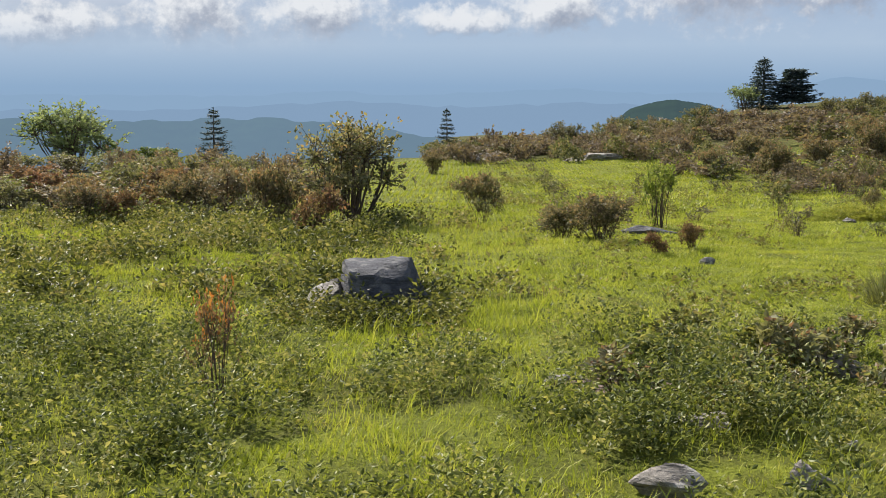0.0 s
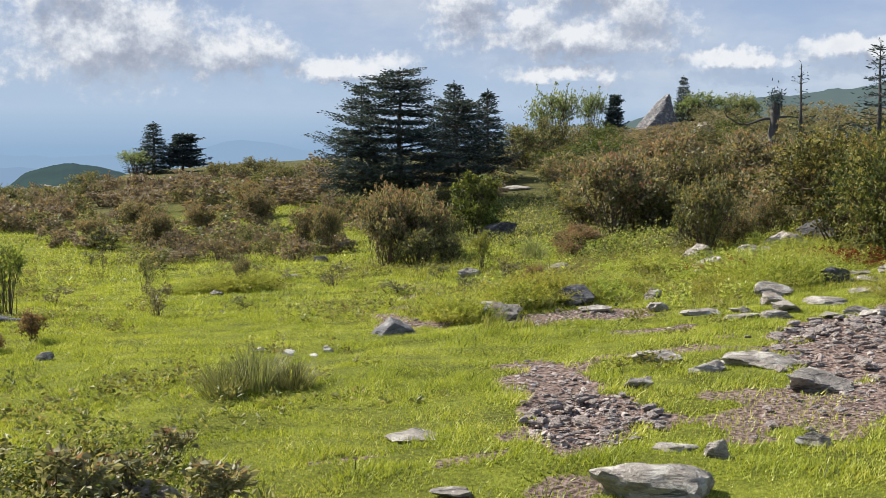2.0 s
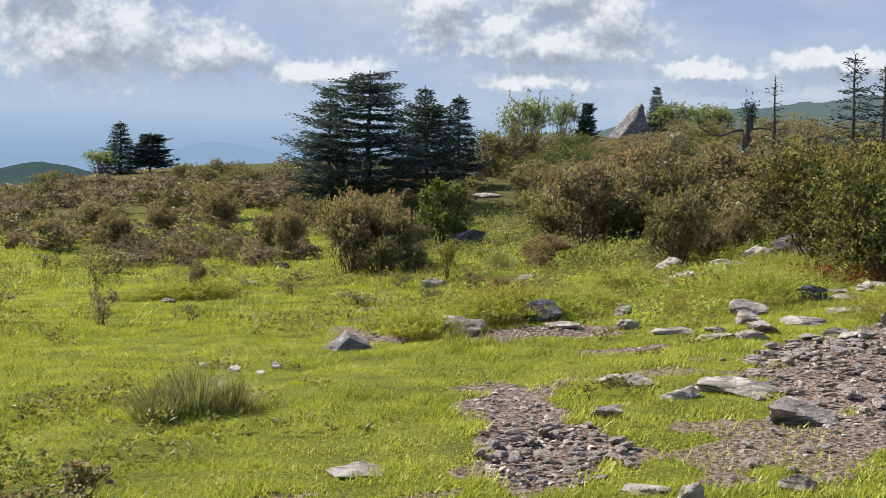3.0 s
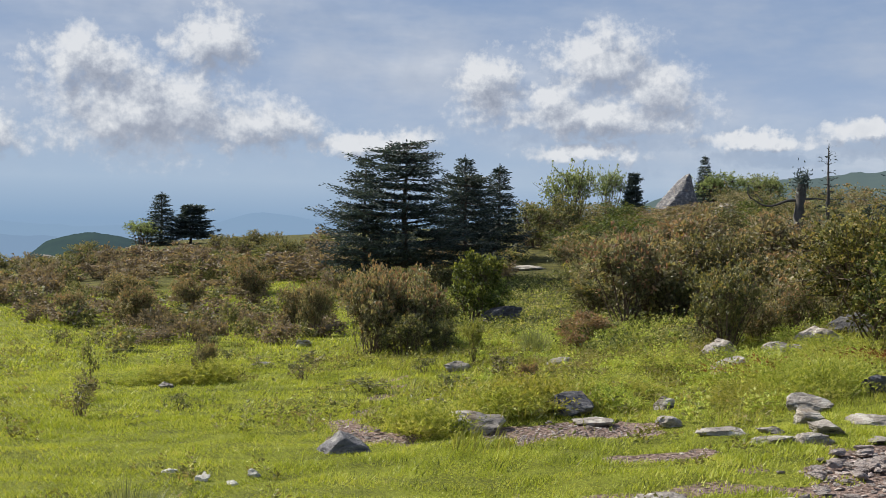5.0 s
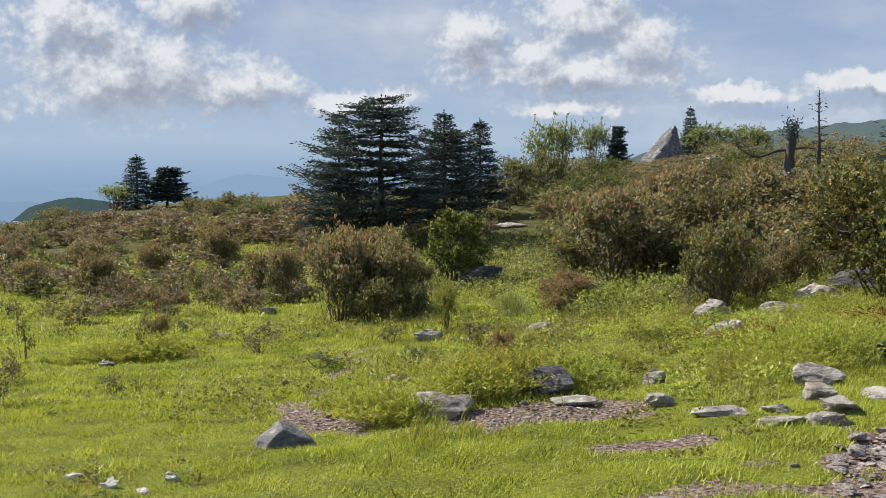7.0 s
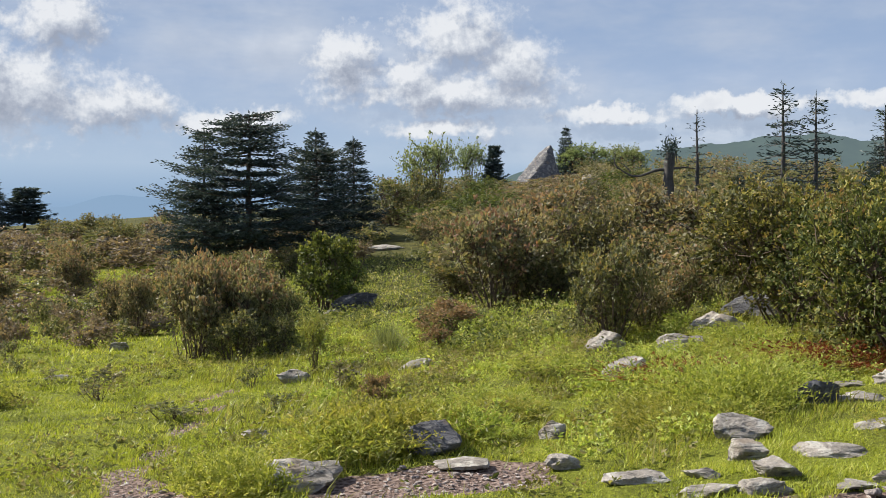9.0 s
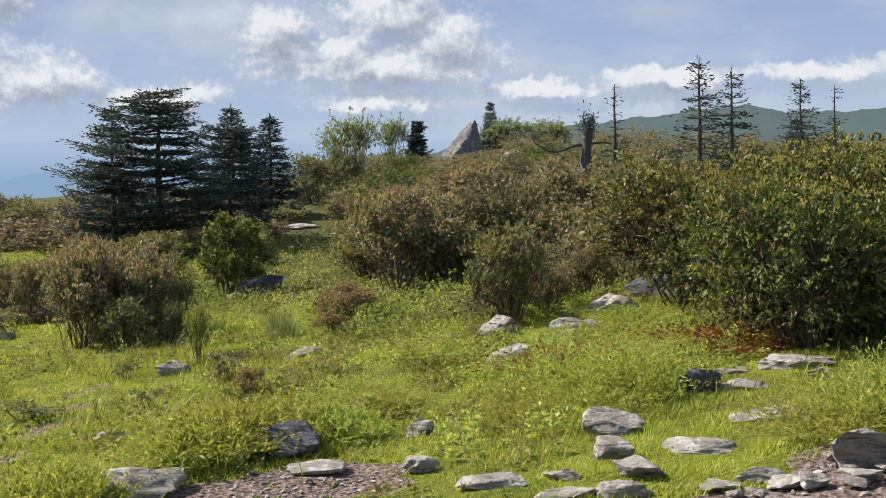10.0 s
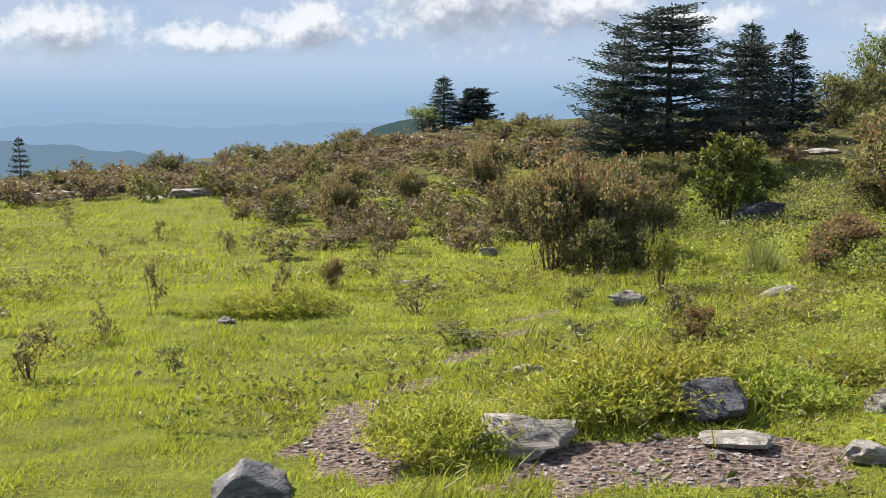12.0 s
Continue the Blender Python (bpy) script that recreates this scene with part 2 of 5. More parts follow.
DRY = leaf_material("rusty_fern", [(0.10, 0.045, 0.015), (0.19, 0.075, 0.02), (0.27, 0.11, 0.03), (0.2, 0.12, 0.05)], 0.3)
BARK = bark_material("grey_bark", (0.035, 0.028, 0.022), (0.15, 0.13, 0.11))
TWIG = bark_material("twig_bark", (0.05, 0.035, 0.025), (0.17, 0.13, 0.10))
DEAD = bark_material("weathered_wood", (0.03, 0.027, 0.025), (0.16, 0.15, 0.14))
ROCK = rock_material("slaty_rock", (0.095, 0.084, 0.074), (0.45, 0.41, 0.365), 0.6)
PALE_ROCK = rock_material("pale_rock", (0.30, 0.29, 0.27), (0.72, 0.70, 0.66), 0.6)
# dark stone; the tone also carries shade on the big boulder and under shrubs
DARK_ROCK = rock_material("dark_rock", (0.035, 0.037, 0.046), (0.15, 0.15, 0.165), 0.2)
SLATE_ROCK = rock_material("slate_boulder", (0.05, 0.052, 0.062), (0.24, 0.235, 0.245), 0.35)
SHALE = rock_material("broken_shale", (0.16, 0.125, 0.115), (0.62, 0.54, 0.50), 0.35, 0.4)


def ground_material():
    m, n = material("meadow_soil")
    pos = n.add("ShaderNodeTexCoord").outputs["Object"]
    dirt = n.attribute("bare")
    brush = n.attribute("brush")
    fine = n.noise(pos, 26.0, 6.0, 0.7)
    mid = n.noise(pos, 2.2, 5.0, 0.6)
    big = n.noise(pos, 0.28, 4.0, 0.55)
    turf = n.ramp(n.math("ADD", n.math("MULTIPLY", fine, 0.5), n.math("MULTIPLY", mid, 0.5)),
                  [(0.32, (0.04, 0.045, 0.012)), (0.46, (0.125, 0.14, 0.02)), (0.60, (0.22, 0.25, 0.03)), (0.78, (0.31, 0.31, 0.07))])
    dry = n.ramp(fine, [(0.3, (0.06, 0.065, 0.016)), (0.7, (0.18, 0.20, 0.05))])
    turf = n.mix(n.math("MULTIPLY", n.smooth(big, 0.50, 0.70), 0.6), turf, dry)
    scrub = n.ramp(mid, [(0.3, (0.035, 0.04, 0.014)), (0.5, (0.075, 0.075, 0.025)), (0.7, (0.13, 0.12, 0.035))])
    turf = n.mix(brush, turf, scrub)
    # shade between the herbs, painted into the ground as dark brown
    turf = n.mix(n.math("MULTIPLY", n.attribute("herb_shade"), n.math("MULTIPLY", n.smooth(mid, 0.40, 0.62), 0.6)), turf, (0.05, 0.042, 0.024, 1))
    grit = n.add("ShaderNodeTexVoronoi", {"Scale": 24.0, "Vector": pos})
    soil = n.ramp(n.math("ADD", n.math("MULTIPLY", fine, 0.6), n.math("MULTIPLY", grit.outputs["Distance"], 0.6)),
                  [(0.25, (0.036, 0.025, 0.022)), (0.5, (0.14, 0.098, 0.082)), (0.75, (0.30, 0.225, 0.195))])
    edge = n.smooth(n.math("ADD", dirt, n.math("MULTIPLY_ADD", n.noise(pos, 7.0, 5.0, 0.65), 0.9, -0.45)), 0.42, 0.60)
    c = n.mix(edge, turf, soil)
    p = n.add("ShaderNodeBsdfPrincipled", {"Base Color": c, "Roughness": 0.95, "Specular IOR Level": 0.1})
    finish(n, p, n.math("ADD", fine, n.math("MULTIPLY", grit.outputs["Distance"], n.math("MULTIPLY", edge, 0.8))), 0.05, 0.9)
    return m


def distance_material(name, forest, haze_tint, veil, glow):
    """Far hills: forest colour under a veil of bluish emission, painted in for scattered skylight."""
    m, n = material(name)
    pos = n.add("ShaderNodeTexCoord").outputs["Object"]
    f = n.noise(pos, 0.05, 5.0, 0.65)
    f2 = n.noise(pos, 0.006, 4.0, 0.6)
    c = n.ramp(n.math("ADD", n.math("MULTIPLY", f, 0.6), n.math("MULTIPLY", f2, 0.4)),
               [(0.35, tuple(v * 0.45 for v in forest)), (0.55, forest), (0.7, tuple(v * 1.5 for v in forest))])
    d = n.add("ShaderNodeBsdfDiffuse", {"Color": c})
    # constant glow put in for haze, whatever light falls on the hill
    e = n.add("ShaderNodeEmission", {"Color": (*haze_tint, 1), "Strength": glow})
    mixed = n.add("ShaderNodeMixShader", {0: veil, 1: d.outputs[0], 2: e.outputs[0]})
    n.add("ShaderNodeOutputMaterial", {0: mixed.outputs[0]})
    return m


# ---------------------------------------------------------------- mesh helpers
rng = np.random.default_rng(7)


def mesh_from(name, verts, faces, mat, smooth=False):
    """A mesh from arrays; faces all of one size."""
    me = bpy.data.meshes.new(name)
    verts, faces = np.asarray(verts, np.float32), np.asarray(faces, np.int32)
    k = faces.shape[1]
    me.vertices.add(len(verts))
    me.vertices.foreach_set("co", verts.ravel())
    me.loops.add(faces.size)
    me.loops.foreach_set("vertex_index", faces.ravel())
    me.polygons.add(len(faces))
    me.polygons.foreach_set("loop_start", np.arange(0, faces.size, k, dtype=np.int32))
    me.polygons.foreach_set("use_smooth", np.full(len(faces), smooth))
    me.update(calc_edges=True)
    if mat:
        me.materials.append(mat)
    return me


def part(name, me, parent, label="", kind=""):
    ob = new(name, me)
    ob.parent = parent
    return tagged(ob, label=label, kind=kind)


class Soup:
    """Collects quads and gives one mesh."""

    def __init__(self):
        self.v, self.f, self.n = [], [], 0

    def put(self, v, f):
        v, f = np.asarray(v, float).reshape(-1, 3), np.asarray(f, int)
        self.v.append(v)
        self.f.append(f + self.n)
        self.n += len(v)

    def mesh(self, name, mat, smooth=False):
        return mesh_from(name, np.concatenate(self.v), np.concatenate(self.f), mat, smooth)

    def tube(self, points, radii, sides=5):
        """A tapered tube along points."""
        p = np.asarray(points, float)
        r = np.asarray(radii, float)
        t = np.gradient(p, axis=0)
        t /= np.linalg.norm(t, axis=1)[:, None] + 1e-9
        ref = np.where(np.abs(t[:, 2:3]) > 0.9, [[1.0, 0, 0]], [[0, 0, 1.0]])
        a = np.cross(t, ref)
        a /= np.linalg.norm(a, axis=1)[:, None] + 1e-9
        b = np.cross(t, a)
        ang = np.arange(sides) * 2 * np.pi / sides
        ring = p[:, None] + r[:, None, None] * (a[:, None] * np.cos(ang)[None, :, None] + b[:, None] * np.sin(ang)[None, :, None])
        i, j = np.meshgrid(np.arange(len(p) - 1), np.arange(sides), indexing="ij")
        k = (j + 1) % sides
        f = np.stack([i * sides + j, i * sides + k, (i + 1) * sides + k, (i + 1) * sides + j], -1).reshape(-1, 4)
        self.put(ring.reshape(-1, 3), f)

    def leaves(self, centre, size, up=0.4, narrow=0.5, along=None, fold=0.15):
        """One folded leaf (a bent quad) at each centre."""
        c = np.asarray(centre, float)
        m = len(c)
        d = rng.normal(size=(m, 3)) if along is None else along + rng.normal(size=(m, 3)) * 0.35
        d[:, 2] += up
        d /= np.linalg.norm(d, axis=1)[:, None] + 1e-9
        s = np.cross(d, rng.normal(size=(m, 3)))
        s /= np.linalg.norm(s, axis=1)[:, None] + 1e-9
        nrm = np.cross(d, s)
        L = (size * rng.uniform(0.6, 1.35, m))[:, None]
        w_ = L * narrow * 0.5
        v = np.stack([c, c + d * L * 0.5 + s * w_ + nrm * L * fold, c + d * L, c + d * L * 0.5 - s * w_ + nrm * L * fold], 1)
        f = np.arange(m * 4).reshape(m, 4)
        self.put(v.reshape(-1, 3), f)


# ---------------------------------------------------------------- the lie of the land
LAND = np.array([-0.27, 1.55, -0.38, 0.34, 0.23, 0.62, 0.15, -0.2, -0.09, 0.13, 0.01, -0.11, -0.2, -0.15, -0.09, -0.39, 0.01, -0.61, -0.61, -0.02, -0.14, -0.12, 0.52, 0.38, -0.28, 0.08, -0.2, 0.0, 0.07, -0.5, -0.38, 0.73, 0.19, -0.0, -0.04, -0.25, 0.1, 0.6, 0.18, -0.0, -0.0, -0.01, 0.07, 0.12, 0.03])
BUMPS = np.array([(x, y) for x in np.arange(-15, 76, 15.0) for y in np.arange(-10, 86, 16.0)])


def land(x, y):
    """Height of the ground."""
    x, y = np.asarray(x, float), np.asarray(y, float)
    cx, cy = np.clip(x, -30, 90), np.clip(y, -30, 100)
    z = LAND[0] + LAND[1] * cx / 30 + LAND[2] * cy / 30
    for (bx, by), k in zip(BUMPS, LAND[3:]):
        z = z + k * np.exp(-((cx - bx) ** 2 + (cy - by) ** 2) / 338.0)
    # little hummocks
    z = z + 0.025 * np.sin(x * 1.7 + 1.3 * np.sin(y * 0.9)) * np.sin(y * 1.9 + 0.7) + 0.012 * np.sin(x * 4.1 + y * 1.7) * np.sin(y * 4.7 - x)
    # the ridge falls away to the valley behind and to one side
    far = np.maximum(0, y - np.clip(52 + 0.55 * x + 2.0 * np.maximum(0, x - 8), 48, 96))
    side = np.maximum(0, -x - 15 + 0.05 * y)
    back = np.maximum(0, -y - 60) + np.maximum(0, x - 110)
    d = np.hypot(np.hypot(far, side), back)
    return z - 150.0 * (1 - np.exp(-(d / 95.0) ** 1.6))


# bare patches: x, y, half length, half width, turn in degrees, strength
BARE = [
    (6.05, 9.25, 1.55, 0.36, 62, 1.0), (5.6, 7.95, 0.80, 0.52, 52, 1.0), (8.9, 8.5, 2.3, 1.0, 52, 1.0), (10.2, 10.0, 1.7, 0.5, 8, 1.0),
    (8.45, 12.75, 0.85, 0.42, 15, 1.0), (9.1, 12.5, 0.5, 0.3, -20, 0.9), (8.55, 11.1, 0.6, 0.28, -10, 0.9), (7.0, 13.6, 0.65, 0.34, 100, 0.9),
    (6.9, 7.5, 1.0, 0.6, 45, 0.75), (7.6, 9.9, 0.6, 0.3, 0, 0.6), (4.4, 7.4, 0.35, 0.12, 10, 0.8), (3.9, 7.9, 0.3, 0.1, 0, 0.8),
    (4.6, 6.6, 0.4, 0.2, 20, 0.7), (1.2, 7.3, 0.5, 0.25, 0, 0.8), (7.2, 17.2, 0.5, 0.15, 20, 0.6),
    (7.15, 14.6, 0.55, 0.2, 60, 0.75), (7.75, 15.5, 0.45, 0.18, 40, 0.75), (8.3, 16.5, 0.45, 0.16, 50, 0.7), (8.9, 17.4, 0.4, 0.2, 20, 0.7), (9.5, 18.6, 0.5, 0.2, 30, 0.65),
]


def bare(x, y):
    """1 on bare soil, 0 on turf."""
    m = np.zeros(np.shape(x))
    for bx, by, a, b, turn, s in BARE:
        c_, s_ = math.cos(radians(turn)), math.sin(radians(turn))
        u, v = ((x - bx) * c_ + (y - by) * s_) / a, (-(x - bx) * s_ + (y - by) * c_) / b
        r = np.sqrt(u * u + v * v) + 0.22 * np.sin(x * 5 + 2 * np.sin(y * 4)) + 0.18 * np.sin(y * 9 - x * 3 + 2 * np.sin(x * 6))
        m = np.maximum(m, s * np.clip((1.25 - r) / 0.5, 0, 1))
    return m


def brush(x, y):
    """1 where shrubs and scrub cover the slope, 0 on open turf."""
    hill = np.clip((x - 0.38 * y - 3.8 + 1.2 * np.sin(y * 0.5)) / 3, 0, 1) * np.clip((y - 18) / 4, 0, 1)
    back = np.clip((y - 44 + 2 * np.sin(x * 0.7)) / 6, 0, 1)
    left = np.clip((-x - 1.0 - 0.02 * y) / 2, 0, 1) * np.clip((y - 16.5) / 3, 0, 1)
    return np.clip(np.maximum(np.maximum(hill, back), left), 0, 1)


def herb_mask(xs, ys):
    lump = 0.9 * np.sin(xs * 17.3 + 3 * np.sin(ys * 13.1)) * np.sin(ys * 19.7 + 2 * np.sin(xs * 11.9)) + np.sin(xs * 1.3 + 2 * np.sin(ys * 0.7)) + np.sin(ys * 1.9 + 1.5 * np.sin(xs * 1.1)) + 0.7 * np.sin(xs * 3.1 - ys * 2.3)
    left = (xs < 0.2 - 0.02 * ys + 0.45 * np.sin(ys * 1.9) + 0.3 * np.sin(ys * 4.7 + 3 * xs)) & (lump > -0.5)
    fore = (xs < 2.6) & (ys < 9.2) & (lump > -0.25) & (ys < 8.8 - 0.6 * (xs < 0.9) * (xs > 0.1))
    return (left | fore) & (bare(xs, ys) < 0.5)


def axis(lo, hi, step, reach):
    mid = np.arange(lo, hi + step / 2, step)
    grow = step * np.cumsum(1.13 ** np.arange(1, 90))
    grow = grow[grow < reach]
    return np.concatenate([lo - grow[::-1], mid, hi + grow])


gx, gy = axis(-4.5, 14.5, 0.14, 4600), axis(3.0, 21.0, 0.14, 4600)
X, Y = np.meshgrid(gx, gy, indexing="ij")
Z = land(X, Y) - 0.03 * bare(X, Y)
i, j = np.meshgrid(np.arange(len(gx) - 1), np.arange(len(gy) - 1), indexing="ij")
q = i * len(gy) + j
me = mesh_from("ground", np.stack([X, Y, Z], -1).reshape(-1, 3),
               np.stack([q, q + len(gy), q + len(gy) + 1, q + 1], -1).reshape(-1, 4), ground_material(), True)
# the last mask marks where shade among herbs is put into the ground colour
for key, values in (("bare", bare(X, Y)), ("brush", brush(X, Y)), ("herb_shade", (herb_mask(X, Y) & (Y > 3.4 + 0.5 * np.sin(X * 3.0)) & (Y < 19) & (X > -6.5)) * 1.0)):
    me.attributes.new(key, "FLOAT", "POINT").data.foreach_set("value", values.astype(np.float32).ravel())
tagged(new("ground", me), "sloping mountain meadow of short bright turf with bare stony soil", "ground", kind="structure")


def ridge(name, label, dist, crest, mat, foot=-260.0, rough=6.0, seed=1.0):
    """A far hill: a slope from its crest, given as (azimuth, elevation) in degrees, down to its foot."""
    a0, a1 = crest[0][0], crest[-1][0]
    azs = np.linspace(a0, a1, 220)
    els = np.interp(azs, [c[0] for c in crest], [c[1] for c in crest])
    rows_ = 14
    v = np.zeros((len(azs), rows_, 3))
    for r_ in range(rows_):
        s = r_ / (rows_ - 1)
        dd = dist * (1 - 0.35 * s)
        zc = 1.6 + dist * np.tan(np.radians(els))
        wig = rough * (np.sin(azs * 2.3 + seed) + 0.6 * np.sin(azs * 5.1 + seed * 2 + s * 5) + 0.35 * np.sin(azs * 13.0 + seed * 3 + s * 9)
                       + 0.25 * np.sin(azs * 31.0 + s * 17))
        z = zc + (foot - zc) * s ** 1.3 + wig * (0.35 + 1.6 * s * (1 - s))
        dd = dd + 6 * wig * s
        v[:, r_] = np.stack([dd * np.sin(np.radians(azs)), dd * np.cos(np.radians(azs)), z], -1)
    a, b = np.meshgrid(np.arange(len(azs) - 1), np.arange(rows_ - 1), indexing="ij")
    k = a * rows_ + b
    m = mesh_from(name, v.reshape(-1, 3), np.stack([k, k + 1, k + rows_ + 1, k + rows_], -1).reshape(-1, 4), mat, True)
    return tagged(new(name, m), label, "hill", kind="structure")


# the haze is painted into each hill's material as a bluish glow
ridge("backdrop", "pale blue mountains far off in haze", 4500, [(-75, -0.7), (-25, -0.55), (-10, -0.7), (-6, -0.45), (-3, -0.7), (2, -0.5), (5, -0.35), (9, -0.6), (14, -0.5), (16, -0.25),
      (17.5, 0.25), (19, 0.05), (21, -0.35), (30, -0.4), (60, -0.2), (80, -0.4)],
      distance_material("far_haze_glow", (0.05, 0.08, 0.05), (0.160, 0.240, 0.345), 0.98, 1.0), -700, 8)
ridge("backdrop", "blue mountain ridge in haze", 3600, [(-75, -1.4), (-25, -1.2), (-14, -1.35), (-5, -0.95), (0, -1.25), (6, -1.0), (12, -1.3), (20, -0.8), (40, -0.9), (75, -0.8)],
      distance_material("ridge_haze_glow", (0.05, 0.08, 0.04), (0.146, 0.218, 0.318), 0.96, 1.0), -650, 8, 2.0)
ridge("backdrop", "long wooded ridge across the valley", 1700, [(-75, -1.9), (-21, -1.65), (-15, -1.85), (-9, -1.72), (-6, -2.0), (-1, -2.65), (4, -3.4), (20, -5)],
      distance_material("valley_wood_hazed", (0.045, 0.085, 0.03), (0.105, 0.162, 0.225), 0.84, 1.0), -420, 5, 3.0)
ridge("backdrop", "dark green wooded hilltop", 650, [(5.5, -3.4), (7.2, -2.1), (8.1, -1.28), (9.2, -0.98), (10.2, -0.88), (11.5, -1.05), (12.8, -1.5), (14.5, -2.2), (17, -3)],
      distance_material("near_wood_hazed", (0.028, 0.05, 0.018), (0.05, 0.08, 0.10), 0.62, 1.0), -60, 0.6, 4.0)
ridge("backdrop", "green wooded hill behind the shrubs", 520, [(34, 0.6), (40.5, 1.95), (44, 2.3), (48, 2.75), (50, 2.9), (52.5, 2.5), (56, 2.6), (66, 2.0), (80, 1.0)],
      distance_material("hill_wood_hazed", (0.045, 0.06, 0.028), (0.10, 0.14, 0.155), 0.72, 1.0), -40, 1.3, 5.0)


# ---------------------------------------------------------------- shrubs and trees
def shrub(name, label, mat, lobes=9, tips=34, per=8, leaf=0.06, spread=0.5, low=0.30, seed=0, category="shrub", fresh=None, share=0.3, ragged=0.2):
    """A many-stemmed bush, 1 m high and about 1 m wide: stems fan out to lobes of twigs, with whorls of leaves at the twig ends and fresh leaves on top."""
    global rng
    rng = np.random.default_rng(seed)
    root = tagged(new(name), label, category)
    wood, crown, shoots = Soup(), Soup(), Soup()
    cents, ways, top_c, top_w = [], [], [], []
    for s in range(lobes):
        a = 2 * np.pi * (s * 0.382 + rng.uniform(-0.06, 0.06))
        out = spread * 0.74 * math.sqrt((s + 0.3) / lobes)
        rad = rng.uniform(0.15, 0.24) * spread / 0.5
        zc = low + (0.93 - rad - low) * rng.uniform(0.55, 1.0) * (1 - 0.45 * (out / spread) ** 2) if s % 3 else low * 0.7 + rng.uniform(0.05, 0.2)
        mid = np.array([out * math.cos(a), out * math.sin(a), zc])
        foot = np.array([0.22 * out * math.cos(a) + rng.normal() * 0.03, 0.22 * out * math.sin(a) + rng.normal() * 0.03, -0.04])
        u = np.linspace(0, 1, 5)[:, None]
        bow = np.array([rng.normal() * 0.05, rng.normal() * 0.05, 0.06])
        wood.tube(foot + (mid - foot) * u + bow * np.sin(np.pi * u), np.linspace(0.011, 0.005, 5), 4)
        wood.tube(foot + rng.normal(size=3) * [0.05, 0.05, 0] + (mid - foot + rng.normal(size=3) * 0.06) * u, np.linspace(0.008, 0.003, 5), 3)
        d = rng.normal(size=(tips, 3))
        d[:, 2] += 0.35
        d /= np.linalg.norm(d, axis=1)[:, None]
        reach = rad * (1 + ragged * rng.normal(size=tips))
        end = mid + d * reach[:, None]
        end[:, 2] = np.clip(end[:, 2], 0.03, 1.06)
        for k in range(0, tips, 2):
            wood.tube([mid + (end[k] - mid) * 0.1 + [0, 0, -0.3 * rad], end[k]], [0.0045, 0.0015], 3)
        t = rng.uniform(0.45, 1.0, (tips, per, 1))
        c = mid + (end - mid)[:, None] * t + rng.normal(size=(tips, per, 3)) * leaf * 0.35
        cents.append(c.reshape(-1, 3))
        ways.append(np.repeat(d, per, 0) * 0.6 + rng.normal(size=(tips * per, 3)) * 0.55)
        up_ = np.where((d[:, 2] > 0.0) & (rng.uniform(size=tips) < share * 2.2))[0]
        if fresh is not None and len(up_):
            n_ = max(3, per // 2)
            top_c.append((end[up_][:, None] + rng.normal(size=(len(up_), n_, 3)) * leaf * 0.25).reshape(-1, 3))
            top_w.append(np.repeat(d[up_], n_, 0) * 0.6 + [0, 0, 0.15] + rng.normal(size=(len(up_) * n_, 3)) * 0.6)
    c = np.concatenate(cents)
    c[:, 2] = np.abs(c[:, 2])
    crown.leaves(c, leaf, 0.05, 0.6, np.concatenate(ways), 0.13)
    part("stem", wood.mesh("stem", TWIG), root, kind="stuff")
    part("foliage", crown.mesh("foliage", mat), root, kind="stuff")
    if top_c:
        shoots.leaves(np.concatenate(top_c), leaf * 0.9, 0.05, 0.58, np.concatenate(top_w), 0.13)
        part("shoot", shoots.mesh("shoot", fresh), root, "fresh leaves at the twig ends", "stuff")
    return root


